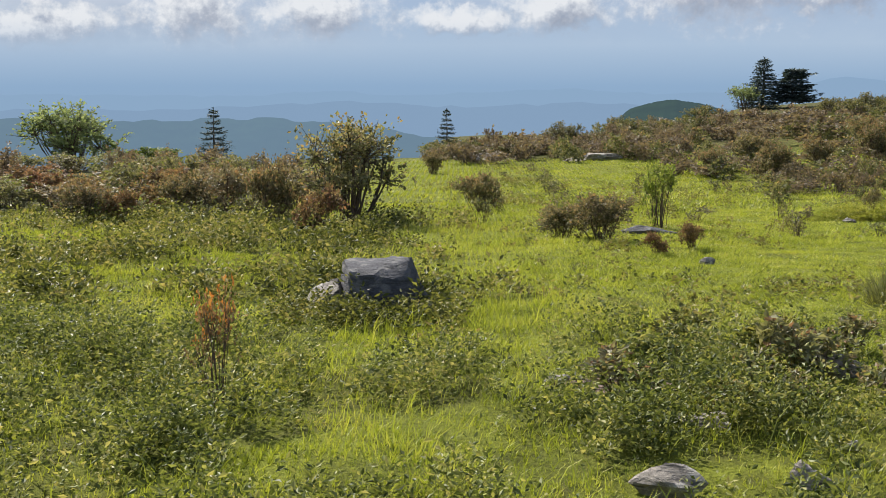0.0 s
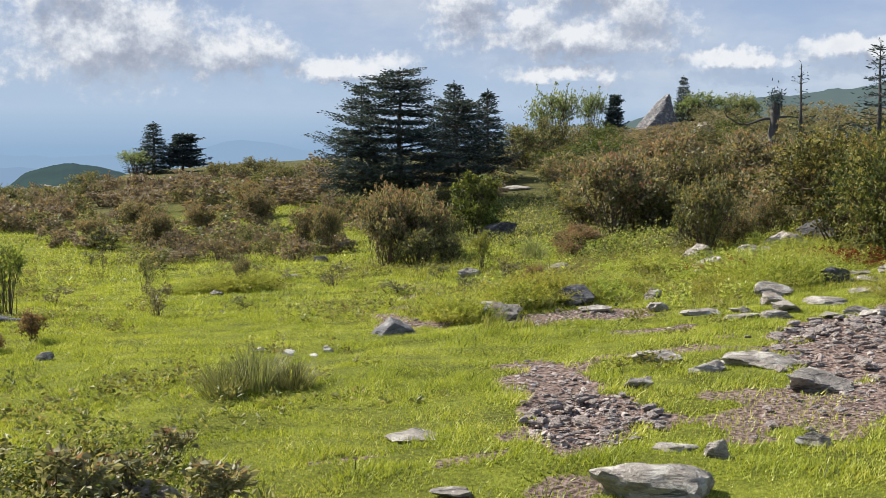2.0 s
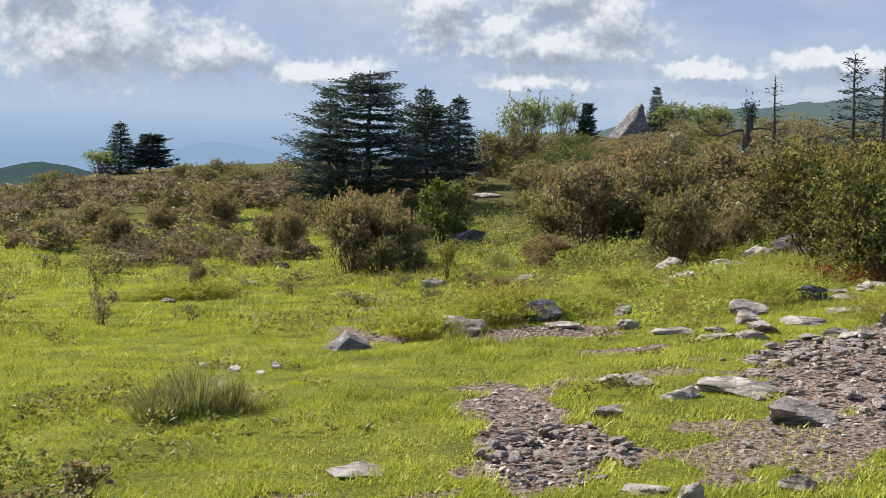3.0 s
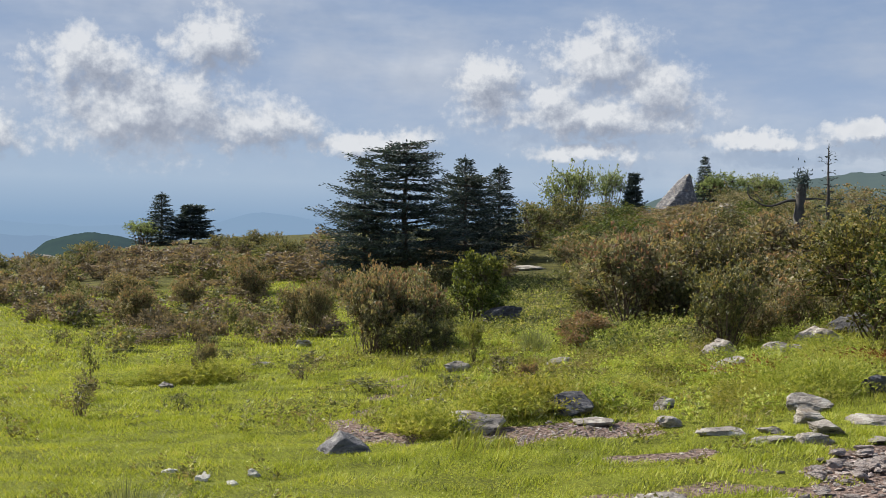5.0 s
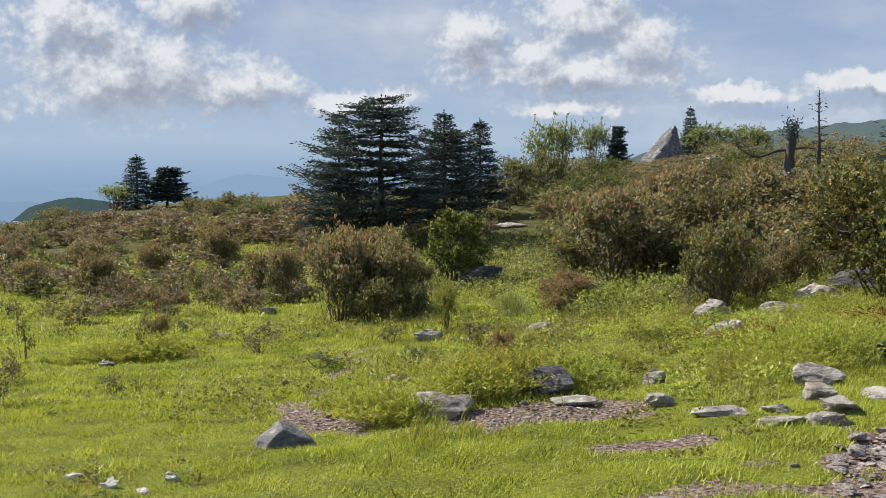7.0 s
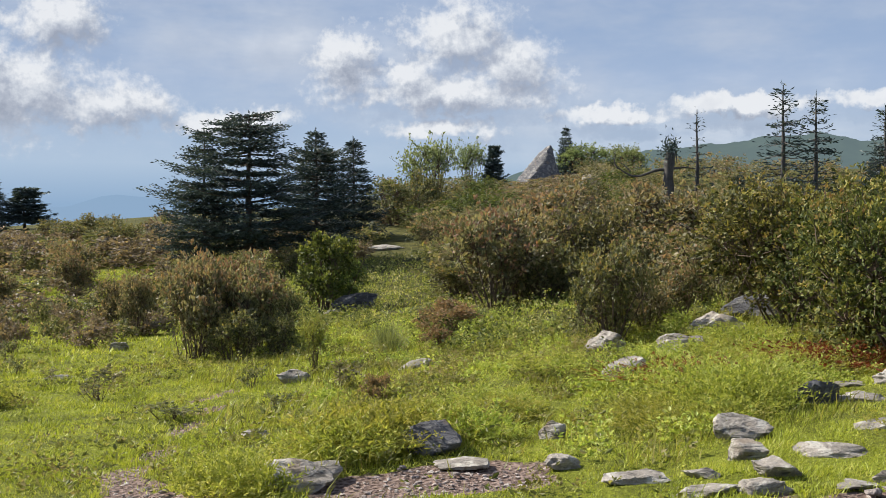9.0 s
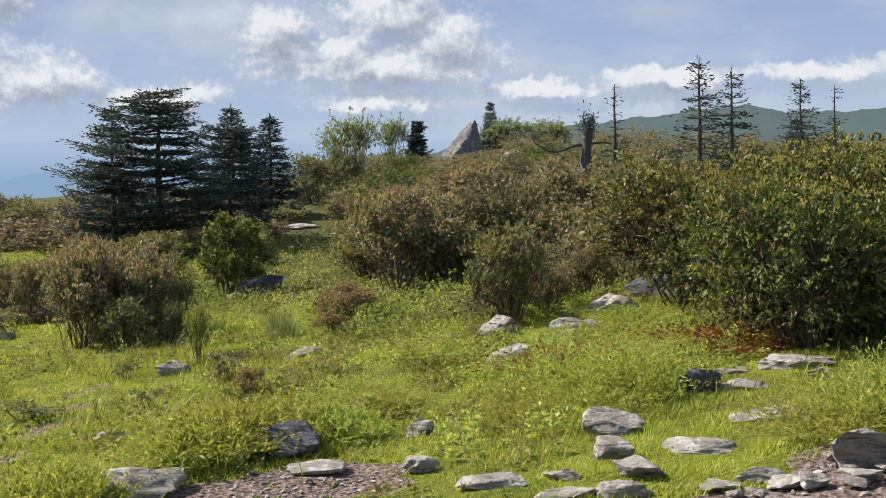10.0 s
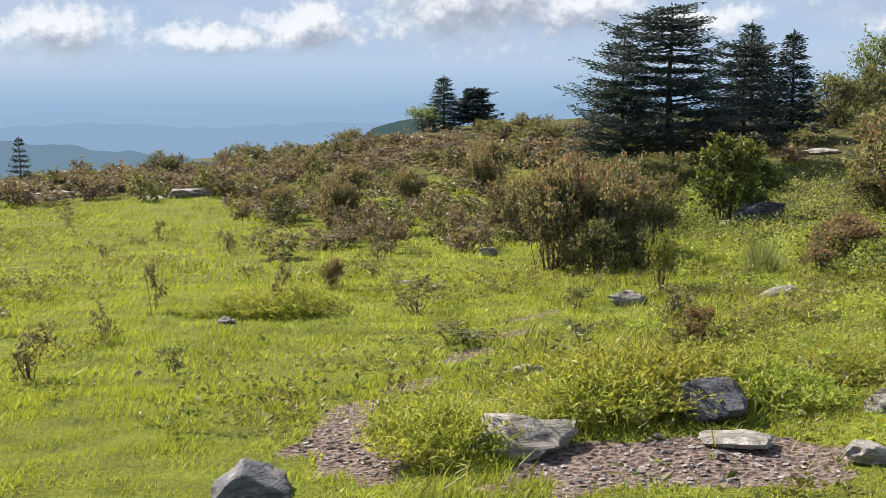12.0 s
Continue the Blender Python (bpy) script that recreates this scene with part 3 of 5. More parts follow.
def spruce(name, label, levels=17, per=8, tiers=None, lean=(0.0, 0.0), seed=0, width=0.24, gaps=0.0, bald=0.0, size=0.05, wood=None, twigs=9, start=0.06):
    """A conifer 1 m high: limbs carry flat fans of twigs set with needles. tiers: rows of (height, length to one side, to the other) for a wind-shaped one."""
    global rng
    rng = np.random.default_rng(seed)
    root = tagged(new(name), label, "tree")
    trunk, limbs, crown = Soup(), Soup(), Soup()
    u = np.linspace(0, 1, 9)
    axis_ = lambda h: np.array([lean[0] * h * h + 0.006 * math.sin(h * 9), lean[1] * h * h, h])
    trunk.tube([axis_(h) - [0, 0, 0.02 * (h == 0)] for h in u], 0.024 * (1 - u) + 0.003, 7)
    flat = tiers is not None
    cents, ways = [], []
    if flat:
        rows_ = [(h, a, b) for h, a, b in tiers]
    else:
        hs = [start + (0.95 - start) * (l / (levels - 1)) ** 0.9 for l in range(levels)]
        rows_ = [(h, width * (1 - h) ** 1.05 + 0.012, width * (1 - h) ** 1.05 + 0.012) for h in hs]
    for h, la, lb in rows_:
        turn = 0.0 if flat else rng.uniform(0, 6.28)
        for k in range(per):
            if rng.uniform() < gaps and not (flat and k in (0, per // 2)):
                continue
            az_ = turn + 2 * np.pi * (k + rng.uniform(-0.3, 0.3)) / per
            lobe = 0.5 + 0.5 * math.cos(az_)                       # 1: towards -x, the windward flag
            length = (la * lobe + lb * (1 - lobe)) * (rng.uniform(0.62, 1.1) if flat else rng.uniform(0.7, 1.15))
            d = np.array([-math.cos(az_), math.sin(az_) * (0.8 if flat else 1.0), 0.0])
            p0 = axis_(h + rng.uniform(-0.022, 0.022))
            if flat:
                rise, sag = rng.uniform(0.0, 0.26) * length, rng.uniform(-0.08, 0.05) * length
            elif h > 0.8:
                rise, sag = rng.uniform(0.35, 0.75) * length, 0.0
            else:
                rise, sag = rng.uniform(-0.15, 0.25) * length, -0.10 * length
            curve = lambda t: p0 + d * length * t + np.array([0, 0, 1.0]) * (rise * t ** 2 + sag * np.sin(np.pi * t))
            s = np.linspace(0, 1, 6)[:, None]
            limbs.tube(curve(s), np.linspace(0.0085 if flat else 0.005, 0.0012, 6), 3)
            across = np.array([d[1], -d[0], 0.0])
            m_ = max(3, int(twigs * (0.5 + length / 0.3)))
            for t in np.linspace(0.10, 1.0, m_):
                if rng.uniform() < bald * min(1.0, 0.3 + h):
                    continue
                for sd in (-1, 1):
                    reach = (0.36 * length * (1.12 - t) + 0.03) * rng.uniform(0.6, 1.25)
                    way = d * rng.uniform(0.5, 0.9) + across * sd * 0.8 + [0, 0, rng.uniform(-0.16, 0.12)]
                    n_ = max(2, int(reach / (size * 0.5)))
                    q_ = np.linspace(0.1, 1.0, n_)[:, None]
                    cents.append(curve(t) + way * reach * q_ + rng.normal(size=(n_, 3)) * [0.005, 0.005, 0.006])
                    ways.append(np.tile(way * 1.2, (n_, 1)) + [0, 0, 0.08])
    n_ = int(14 * (1 - bald))
    cents.append(axis_(0.95) + np.stack([0 * np.arange(n_), 0 * np.arange(n_), np.linspace(0, 0.06, n_)], -1))
    ways.append(np.tile([0, 0, 1.0], (n_, 1)) + rng.normal(size=(n_, 3)) * 0.5)
    crown.leaves(np.concatenate(cents), size, 0.04, 0.30, np.concatenate(ways), 0.06)
    part("trunk", trunk.mesh("trunk", wood or BARK, True), root)
    part("limb", limbs.mesh("limb", wood or BARK), root, kind="stuff")
    part("crown", crown.mesh("crown", NEEDLES), root, kind="stuff")
    return root


def place(kinds, rows, group="", turn_seed=3, sink=0.02, keep_turn=None):
    """Puts the kinds, in turn, at rows of (x, y, width, height); the kinds stand at the last rows."""
    r = random.Random(turn_seed)
    made = []
    todo = []
    for k, (x, y, wide, high) in enumerate(rows):
        turn = r.uniform(0, 360) if keep_turn is None else keep_turn
        m = pose(x, y, float(land(x, y)) - sink, 0, 0, turn) @ Matrix.Diagonal((wide, wide, high, 1))
        todo.append((k % len(kinds), m))
    last = {}
    for k, (v, m) in enumerate(todo):
        last[v] = k
    for k, (v, m) in enumerate(todo):
        if last[v] != k:
            made.append(copy_thing(kinds[v], m))
    for v, k in last.items():
        kinds[v].matrix_basis = todo[k][1]
        made.append(kinds[v])
    for o in made:
        tagged(o, group=group)
    for v, ob in enumerate(kinds):
        if v not in last:
            for o in (*ob.children_recursive, ob):
                bpy.data.objects.remove(o)
    return made


def scrub(kinds, rows, name, label, turn_seed=3):
    """Far shrubs that cannot be told apart: the kinds joined at the rows into one piece of scrub."""
    r = random.Random(turn_seed)
    soups = {}
    for k, (x, y, wide, high) in enumerate(rows):
        kind = kinds[k % len(kinds)]
        m = pose(x, y, float(land(x, y)) - 0.02, 0, 0, r.uniform(0, 360)) @ Matrix.Diagonal((wide, wide, high, 1))
        m = np.array(m)
        for child in kind.children:
            me_ = child.data
            if me_.materials[0] == TWIG and k % 3:
                continue
            v = np.empty(len(me_.vertices) * 3, np.float32)
            me_.vertices.foreach_get("co", v)
            f = np.empty(len(me_.loops), np.int32)
            me_.loops.foreach_get("vertex_index", f)
            soups.setdefault(me_.materials[0], Soup()).put(v.reshape(-1, 3) @ m[:3, :3].T + m[:3, 3], f.reshape(-1, 4))
    for kind in kinds:
        for o in (*kind.children_recursive, kind):
            bpy.data.objects.remove(o)
    for mat, soup in soups.items():
        what = "dead_twigs" if mat == TWIG else name
        tagged(new(what, soup.mesh(what, mat)), label, "scrub", kind="stuff")


def scatter(n_, x0, x1, y0, y1, wide, high, seed, test=None, apart=0.5):
    """Random rows for place() in a stretch of the plan."""
    r = random.Random(seed)
    out = []
    tries = 0
    while len(out) < n_ and tries < n_ * 60:
        tries += 1
        x, y = r.uniform(x0, x1), r.uniform(y0, y1)
        if test and not test(x, y):
            continue
        if any((x - a) ** 2 + (y - b) ** 2 < apart ** 2 for a, b, _, _ in out):
            continue
        out.append((x, y, r.uniform(*wide), r.uniform(*high)))
    return out


bronze = [shrub("shrub", "bronze and olive deciduous shrub with bare lower stems", BRONZE, 12, 36, 8, 0.050, 0.55, 0.30, 10 + s, fresh=COPPER, share=0.3) for s in range(3)]
olive = [shrub("shrub", "olive green bushy shrub tinged with bronze", OLIVE, 12, 36, 9, 0.040, 0.55, 0.22, 20 + s, fresh=AMBER, share=0.22) for s in range(3)]
russet = [shrub("shrub", "russet-leaved low shrub in meadow grass", RUSSET, 8, 26, 8, 0.065, 0.5, 0.3, 30 + s, fresh=COPPER, share=0.3, ragged=0.35) for s in range(2)]
mauve = [shrub("shrub", "low reddish-brown heathy shrub", (MAUVE, MAUVE, OLIVE)[s], 6, 16, 6, 0.10, 0.6, 0.12, 40 + s, fresh=COPPER, share=0.1) for s in range(3)]
green = [shrub("shrub", "leafy green shrub with upright stems", GREEN, 10, 36, 9, 0.052, 0.46, 0.25, 50 + s, fresh=SPRING, share=0.25, ragged=0.3) for s in range(2)]
dense = [shrub("shrub", "large dense shrub with green and orange-tipped leaves", TIPPED, 24, 58, 15, 0.029, 0.66, 0.22, 60 + s, fresh=AMBER, share=0.20) for s in range(3)]

# edge of the meadow, towards the valley
place(bronze, [(-5.15, 17.57, 0.85, 0.72), (-3.96, 18.84, 0.85, 0.78), (-3.73, 20.83, 0.95, 0.8), (-2.53, 18.09, 0.7, 1.1),
               (0.63, 21.57, 0.85, 0.8), (2.08, 15.68, 0.8, 0.72), (1.6, 16.1, 0.7, 0.6), (-0.57, 38.08, 0.75, 0.8),
               (7.76, 22.21, 0.3, 0.5), (12.14, 30.45, 0.9, 1.3), (9.08, 34.41, 0.95, 1.1),
               (10.9, 22.93, 1.05, 1.6), (11.75, 22.9, 1.0, 1.55), (12.05, 23.8, 1.15, 1.75), (11.3, 23.5, 1.15, 1.75), (11.91, 28.6, 0.75, 1.45), (12.6, 24.6, 1.0, 1.4), (9.1, 34.0, 0.9, 1.25), (7.9, 36.5, 0.9, 1.0), (11.2, 37.2, 1.0, 1.2), (13.6, 39.0, 1.2, 1.5), (10.2, 41.5, 1.3, 1.2), (14.8, 43.5, 1.5, 1.5),
               (17.75, 24.85, 2.0, 2.15), (18.7, 25.3, 1.9, 2.1), (20.2, 27.0, 2.2, 2.2), (23.95, 26.55, 2.6, 2.3), (24.35, 31.13, 2.6, 2.6)], "shrubs of the meadow")
place([shrub("shrub", "tall dark-stemmed bush with sparse reddish leaves", BRONZE, 17, 30, 8, 0.036, 0.44, 0.36, 71, fresh=COPPER, share=0.25, ragged=0.4)], [(-1.38, 18.37, 1.9, 1.75)])
place(russet, [(-4.64, 17.65, 0.6, 0.6), (-4.43, 19.31, 1.0, 0.85), (-1.57, 15.61, 0.7, 0.8), (-7.75, 22.83, 1.3, 0.7), (-5.5, 18.6, 0.8, 0.75),
               (-6.6, 20.5, 1.1, 0.7), (3.03, 14.75, 0.32, 0.42), (2.55, 14.3, 0.3, 0.32), (14.51, 21.53, 0.95, 0.6), (14.9, 22.4, 0.8, 0.65), (13.4, 20.1, 0.5, 0.4), (10.2, 16.2, 0.35, 0.35)], "russet shrubs")
place([shrub("shrub", "slender shrub with orange-red new leaves on bare stems", RUSSET, 8, 14, 5, 0.045, 0.42, 0.62, 81, fresh=ORANGE, share=0.45, ragged=0.4)], [(-1.01, 6.5, 0.36, 0.78)])
place(green, [(16.15, 28.95, 1.7, 1.85), (19.46, 34.54, 1.6, 1.1), (-9.03, 36.31, 2.1, 0.9), (17.2, 30.4, 1.2, 1.1)], "green shrubs")
place([shrub("shrub", "slender upright shrub with sparse yellow-green leaves", SPRING, 9, 16, 6, 0.060, 0.40, 0.42, 55, ragged=0.45)], [(3.21, 18.11, 0.75, 1.15), (11.1, 19.35, 0.5, 0.85)], "slender shrubs")
place(olive, [(18.4, 38.6, 1.7, 1.1), (20.3, 38.9, 1.8, 1.0), (17.0, 39.5, 1.6, 1.0), (29.9, 49.3, 2.6, 2.4), (31.9, 50.0, 1.7, 2.5), (21.17, 21.18, 2.0, 2.3), (14.70, 17.85, 1.15, 1.6), (15.15, 18.35, 0.95, 1.35),
              (20.6, 25.2, 2.2, 2.2), (18.9, 19.2, 1.9, 1.9), (11.2, 22.1, 0.8, 0.9), (11.9, 22.2, 0.7, 0.75), (12.5, 23.4, 0.8, 1.1), (18.1, 55.05, 2.1, 1.4), (18.65, 51.0, 1.9, 1.6), (12.39, 60.86, 1.7, 1.4), (4.7, 50.62, 1.6, 1.4),
              (7.74, 55.72, 1.6, 1.3), (18.55, 58.9, 2.2, 1.4), (20.19, 58.92, 2.2, 1.5), (14.2, 27.6, 1.0, 1.0), (15.0, 29.6, 1.2, 1.2), (13.2, 32.0, 1.2, 1.2)], "olive shrubs")
place(dense, [(17.12, 16.74, 2.4, 2.15), (14.75, 13.2, 1.75, 1.95), (15.4, 14.3, 1.75, 2.0), (16.6, 14.2, 2.2, 2.15), (16.2, 12.2, 2.2, 2.05), (19.5, 15.5, 2.6, 2.2), (17.9, 14.9, 2.6, 2.1)], "large shrubs beside the stony path")


def on_brush(x, y):
    return brush(np.array(x), np.array(y)) > 0.5


def bearing(x, y):
    """How far across the slope a place lies, seen up the stony path."""
    return (x - 5.73) / (y - 6.28)


scrub([shrub("shrub", "bronze-leaved shrub on the hillside", BRONZE, 7, 18, 6, 0.060, 0.55, 0.15, 90 + s, fresh=COPPER, share=0.25) for s in range(2)]
      + [shrub("shrub", "olive green shrub on the hillside", OLIVE, 7, 18, 6, 0.060, 0.55, 0.15, 95 + s, fresh=COPPER, share=0.25) for s in range(2)],
      scatter(85, 19, 56, 19, 66, (1.5, 2.6), (0.9, 1.6), 5, lambda x, y: on_brush(x, y) and x > 0.62 * y + 6 and y < 18 + 0.95 * x and not (0.71 < (x - 4.6) / (y - 6) < 0.82 and y > 36), 1.3), "scrub", "bronze and olive scrub over the hillside")
scrub(mauve, scatter(96, -1, 20, 41, 66, (0.7, 1.5), (0.55, 1.2), 6, lambda x, y: 43 + 0.15 * x < y < 54 + 0.7 * x, 0.8)
      + scatter(26, -1.5, 7.5, 44, 52, (0.8, 1.5), (0.55, 1.0), 36, lambda x, y: y > 46.5 - 0.2 * x, 0.9)
      + scatter(30, 14, 24, 46, 60, (1.4, 2.4), (0.8, 1.4), 37, None, 1.3)
      + scatter(30, 17, 31, 41, 53, (0.9, 1.8), (0.5, 1.0), 33, lambda x, y: not 0.535 < bearing(x, y) < 0.57 or y > 45, 1.1)
      + scatter(24, 7, 17, 34, 44, (0.8, 1.5), (0.5, 1.05), 8, None, 1.0)
      + scatter(24, 6.5, 13, 27, 36, (0.5, 1.0), (0.45, 0.85), 28, lambda x, y: x > 0.24 * y + 0.8, 0.8), "heath", "low reddish-brown heathy scrub on the rise")
place([shrub("shrub", "low reddish shrub at the meadow edge", MAUVE, 8, 24, 7, 0.058, 0.5, 0.25, 101, fresh=COPPER, share=0.25, ragged=0.35), shrub("shrub", "low bronze shrub at the meadow edge", BRONZE, 8, 24, 7, 0.058, 0.5, 0.25, 102, fresh=SPRING, share=0.25, ragged=0.35)],
      scatter(44, -11, -1.5, 18.5, 34, (0.8, 1.6), (0.55, 1.0), 9, lambda x, y: x < -0.05 * y - 0.6, 0.9), "shrubs at the meadow edge")
place([shrub("shrub", "small bronze shrub between the stones", BRONZE, 7, 16, 7, 0.105, 0.5, 0.2, 111, fresh=COPPER, share=0.2), shrub("shrub", "small leafy shrub between the stones", HERB, 8, 18, 7, 0.115, 0.55, 0.05, 112)],
      [(2.13, 7.34, 0.5, 0.45), (1.78, 8.39, 0.5, 0.28), (2.79, 8.15, 0.4, 0.3), (1.68, 6.53, 0.35, 0.2), (2.4, 7.6, 0.4, 0.32), (1.45, 7.9, 0.45, 0.25), (2.1, 6.7, 0.35, 0.24), (2.75, 6.1, 0.3, 0.42), (2.75, 7.1, 0.5, 0.36), (2.2, 7.9, 0.5, 0.34), (1.15, 6.9, 0.5, 0.3)], "small shrubs")

place([shrub("shrub", "small bronze shrub in a thicket", BRONZE, 9, 28, 8, 0.058, 0.55, 0.2, 131, fresh=COPPER, share=0.3), shrub("shrub", "small olive shrub in a thicket", OLIVE, 9, 28, 8, 0.058, 0.55, 0.2, 132, fresh=AMBER, share=0.25),
       shrub("shrub", "bronze-tinged shrub in a thicket", OLIVE, 9, 28, 8, 0.056, 0.5, 0.25, 133, fresh=COPPER, share=0.35)],
      scatter(64, 17, 31, 23.5, 42, (1.1, 2.0), (0.9, 1.7), 15, lambda x, y: bearing(x, y) > 0.60 and x < 0.8 * y + 6, 1.0)
      + scatter(12, 15.4, 18.5, 18.5, 23.0, (0.6, 1.0), (0.6, 1.1), 29, lambda x, y: bearing(x, y) > 0.80, 0.7), "thicket shrubs")
place([shrub("shrub", "sparse bronze stalks in meadow grass", BRONZE, 5, 8, 6, 0.085, 0.4, 0.4, 141, ragged=0.5), shrub("shrub", "sparse olive stalks in meadow grass", OLIVE, 5, 8, 6, 0.085, 0.4, 0.35, 142, ragged=0.5)],
      scatter(34, -1, 14, 15.5, 42, (0.3, 0.75), (0.2, 0.6), 16, lambda x, y: x > 0.05 * y - 1 and x < 0.33 * y + 3.2, 0.7)
      + [(6.95, 19.85, 0.3, 0.72), (5.6, 20.5, 0.3, 0.7), (5.2, 18.5, 0.3, 0.45), (9.3, 16.6, 0.4, 0.3), (10.6, 17.6, 0.5, 0.4), (9.9, 18.6, 0.4, 0.35)], "meadow stalks")

scrub([shrub("shrub", "rounded olive shrub on the saddle", OLIVE, 8, 18, 6, 0.056, 0.55, 0.08, 151, fresh=AMBER, share=0.2), shrub("shrub", "rounded bronze shrub on the saddle", BRONZE, 8, 18, 6, 0.056, 0.55, 0.08, 152),
       shrub("shrub", "dark green shrub on the saddle", GREEN, 8, 18, 6, 0.056, 0.55, 0.08, 153)],
      scatter(46, 26, 48, 38, 64, (1.8, 3.2), (0.9, 1.6), 17, lambda x, y: (0.60 < (x - 4.6) / (y - 6) < 0.70 or 0.83 < (x - 4.6) / (y - 6) < 0.95) and y > 43, 1.5), "scrub", "olive and bronze scrub over the far saddle")
scrub([shrub("shrub", "low brown shrub below the crag", MAUVE, 6, 16, 6, 0.07, 0.55, 0.05, 171), shrub("shrub", "low bronze shrub below the crag", BRONZE, 6, 16, 6, 0.07, 0.55, 0.05, 172, fresh=COPPER)],
      scatter(60, 33, 47, 42, 60, (1.4, 2.6), (0.4, 0.7), 19, lambda x, y: 0.70 < (x - 4.6) / (y - 6) < 0.83, 1.2), "scrub", "low brown and bronze scrub below the crag")
scrub([shrub("shrub", "grey-brown shrub along the crest", MAUVE, 6, 16, 6, 0.08, 0.5, 0.15, 161), shrub("shrub", "olive shrub along the crest", OLIVE, 6, 16, 6, 0.08, 0.5, 0.15, 162)],
      scatter(40, 0, 14, 46, 60, (0.9, 1.8), (0.5, 1.05), 18, lambda x, y: y > 47 + 0.35 * x, 1.0), "scrub", "grey-brown scrub along the crest of the meadow")

# conifers
TIERS = [(0.975, 0.12, 0.14), (0.935, 0.24, 0.17), (0.885, 0.20, 0.20), (0.83, 0.34, 0.12), (0.765, 0.30, 0.24), (0.70, 0.36, 0.26), (0.635, 0.44, 0.28), (0.565, 0.36, 0.33),
         (0.50, 0.42, 0.34), (0.43, 0.49, 0.38), (0.365, 0.44, 0.40), (0.30, 0.50, 0.42), (0.235, 0.46, 0.42), (0.17, 0.42, 0.36)]
TIERS4 = [(h + 0.03 * math.sin(k * 5.0), a * (0.8 + 0.25 * math.sin(k * 3.1)), b * (0.85 + 0.3 * math.sin(k * 2.3 + 1))) for k, (h, a, b) in
          enumerate((1 - 0.06 * n_, 0.12 + 0.03 * n_ if n_ < 11 else 0.4, 0.20 + 0.024 * n_ if n_ < 11 else 0.4) for n_ in range(15))]
VIEW = -22.0
place([spruce("spruce", "large dark wind-shaped spruce with flat layered limbs", per=11, tiers=TIERS, seed=5, gaps=0.18, size=0.024, twigs=13)],
      [(19.75, 41.04, 6.0, 5.0)], keep_turn=VIEW)
TIERS2 = [(0.98, 0.24, 0.22), (0.92, 0.32, 0.30), (0.84, 0.30, 0.34), (0.75, 0.40, 0.36), (0.65, 0.40, 0.40), (0.54, 0.45, 0.42), (0.43, 0.45, 0.45), (0.32, 0.45, 0.42), (0.2, 0.4, 0.4)]
place([spruce("spruce", "flat-topped dark spruce beside a larger one", per=10, tiers=TIERS2, seed=6, gaps=0.12, size=0.034, twigs=11)],
      [(22.2, 41.2, 3.6, 3.75)], keep_turn=VIEW)
TIERS3 = [(0.98, 0.05, 0.04), (0.93, 0.09, 0.06), (0.87, 0.15, 0.08), (0.80, 0.20, 0.10), (0.72, 0.27, 0.14), (0.63, 0.32, 0.16), (0.54, 0.36, 0.20), (0.45, 0.42, 0.22), (0.36, 0.45, 0.25),
          (0.27, 0.50, 0.25), (0.18, 0.46, 0.25), (0.10, 0.40, 0.25)]
place([spruce("spruce", "slender dark spruce merging with a larger one", per=9, tiers=TIERS3, seed=7, gaps=0.1, size=0.027, twigs=12)], [(18.6, 41.9, 3.8, 4.6)], keep_turn=VIEW)
cone = [spruce("spruce", "dark green conical spruce tree", seed=8 + s, levels=17, per=9, width=0.40 + 0.05 * s, gaps=0.06, size=0.036, twigs=9) for s in range(2)]
place(cone, [(26.61, 46.72, 4.0, 3.9), (25.4, 47.5, 4.3, 4.3), (21.1, 83.3, 5.0, 3.5), (49.75, 62.5, 2.6, 3.3), (33.2, 33.0, 2.0, 2.0), (41.5, 34.0, 2.6, 2.6)], "spruces")
place([spruce("spruce", "young open-branched dark spruce standing above shrubs", seed=14, levels=10, per=8, width=0.42, gaps=0.05, size=0.045, twigs=7)], [(-8.91, 45.35, 2.1, 2.1), (-0.23, 50.49, 1.5, 1.9)], "young spruces")
place([spruce("spruce", "low spreading wind-shaped spruce", per=13, tiers=TIERS4, seed=16, gaps=0.1, size=0.075)],
      [(23.0, 83.0, 3.8, 2.5), (42.1, 59.25, 1.6, 2.4)], "wind-shaped spruces", keep_turn=VIEW)
place([spruce("spruce", "thin ragged spruce with gaps in its crown", levels=13, per=7, seed=21 + s, width=0.38, gaps=0.15, bald=0.45, size=0.035, twigs=7, wood=DEAD) for s in range(2)],
      [(33.98, 31.93, 4.6, 4.75), (34.9, 31.4, 4.2, 4.3), (38.32, 31.38, 4.0, 3.9)], "ragged spruces")
place([spruce("dead_tree", "leafless dead conifer with short twigs", levels=15, per=5, seed=31 + s, width=0.16, gaps=0.25, bald=0.85, size=0.03, wood=DEAD) for s in range(2)],
      [(33.2, 34.92, 4.1, 4.2), (39.25, 30.73, 3.4, 3.7)], "dead trees")


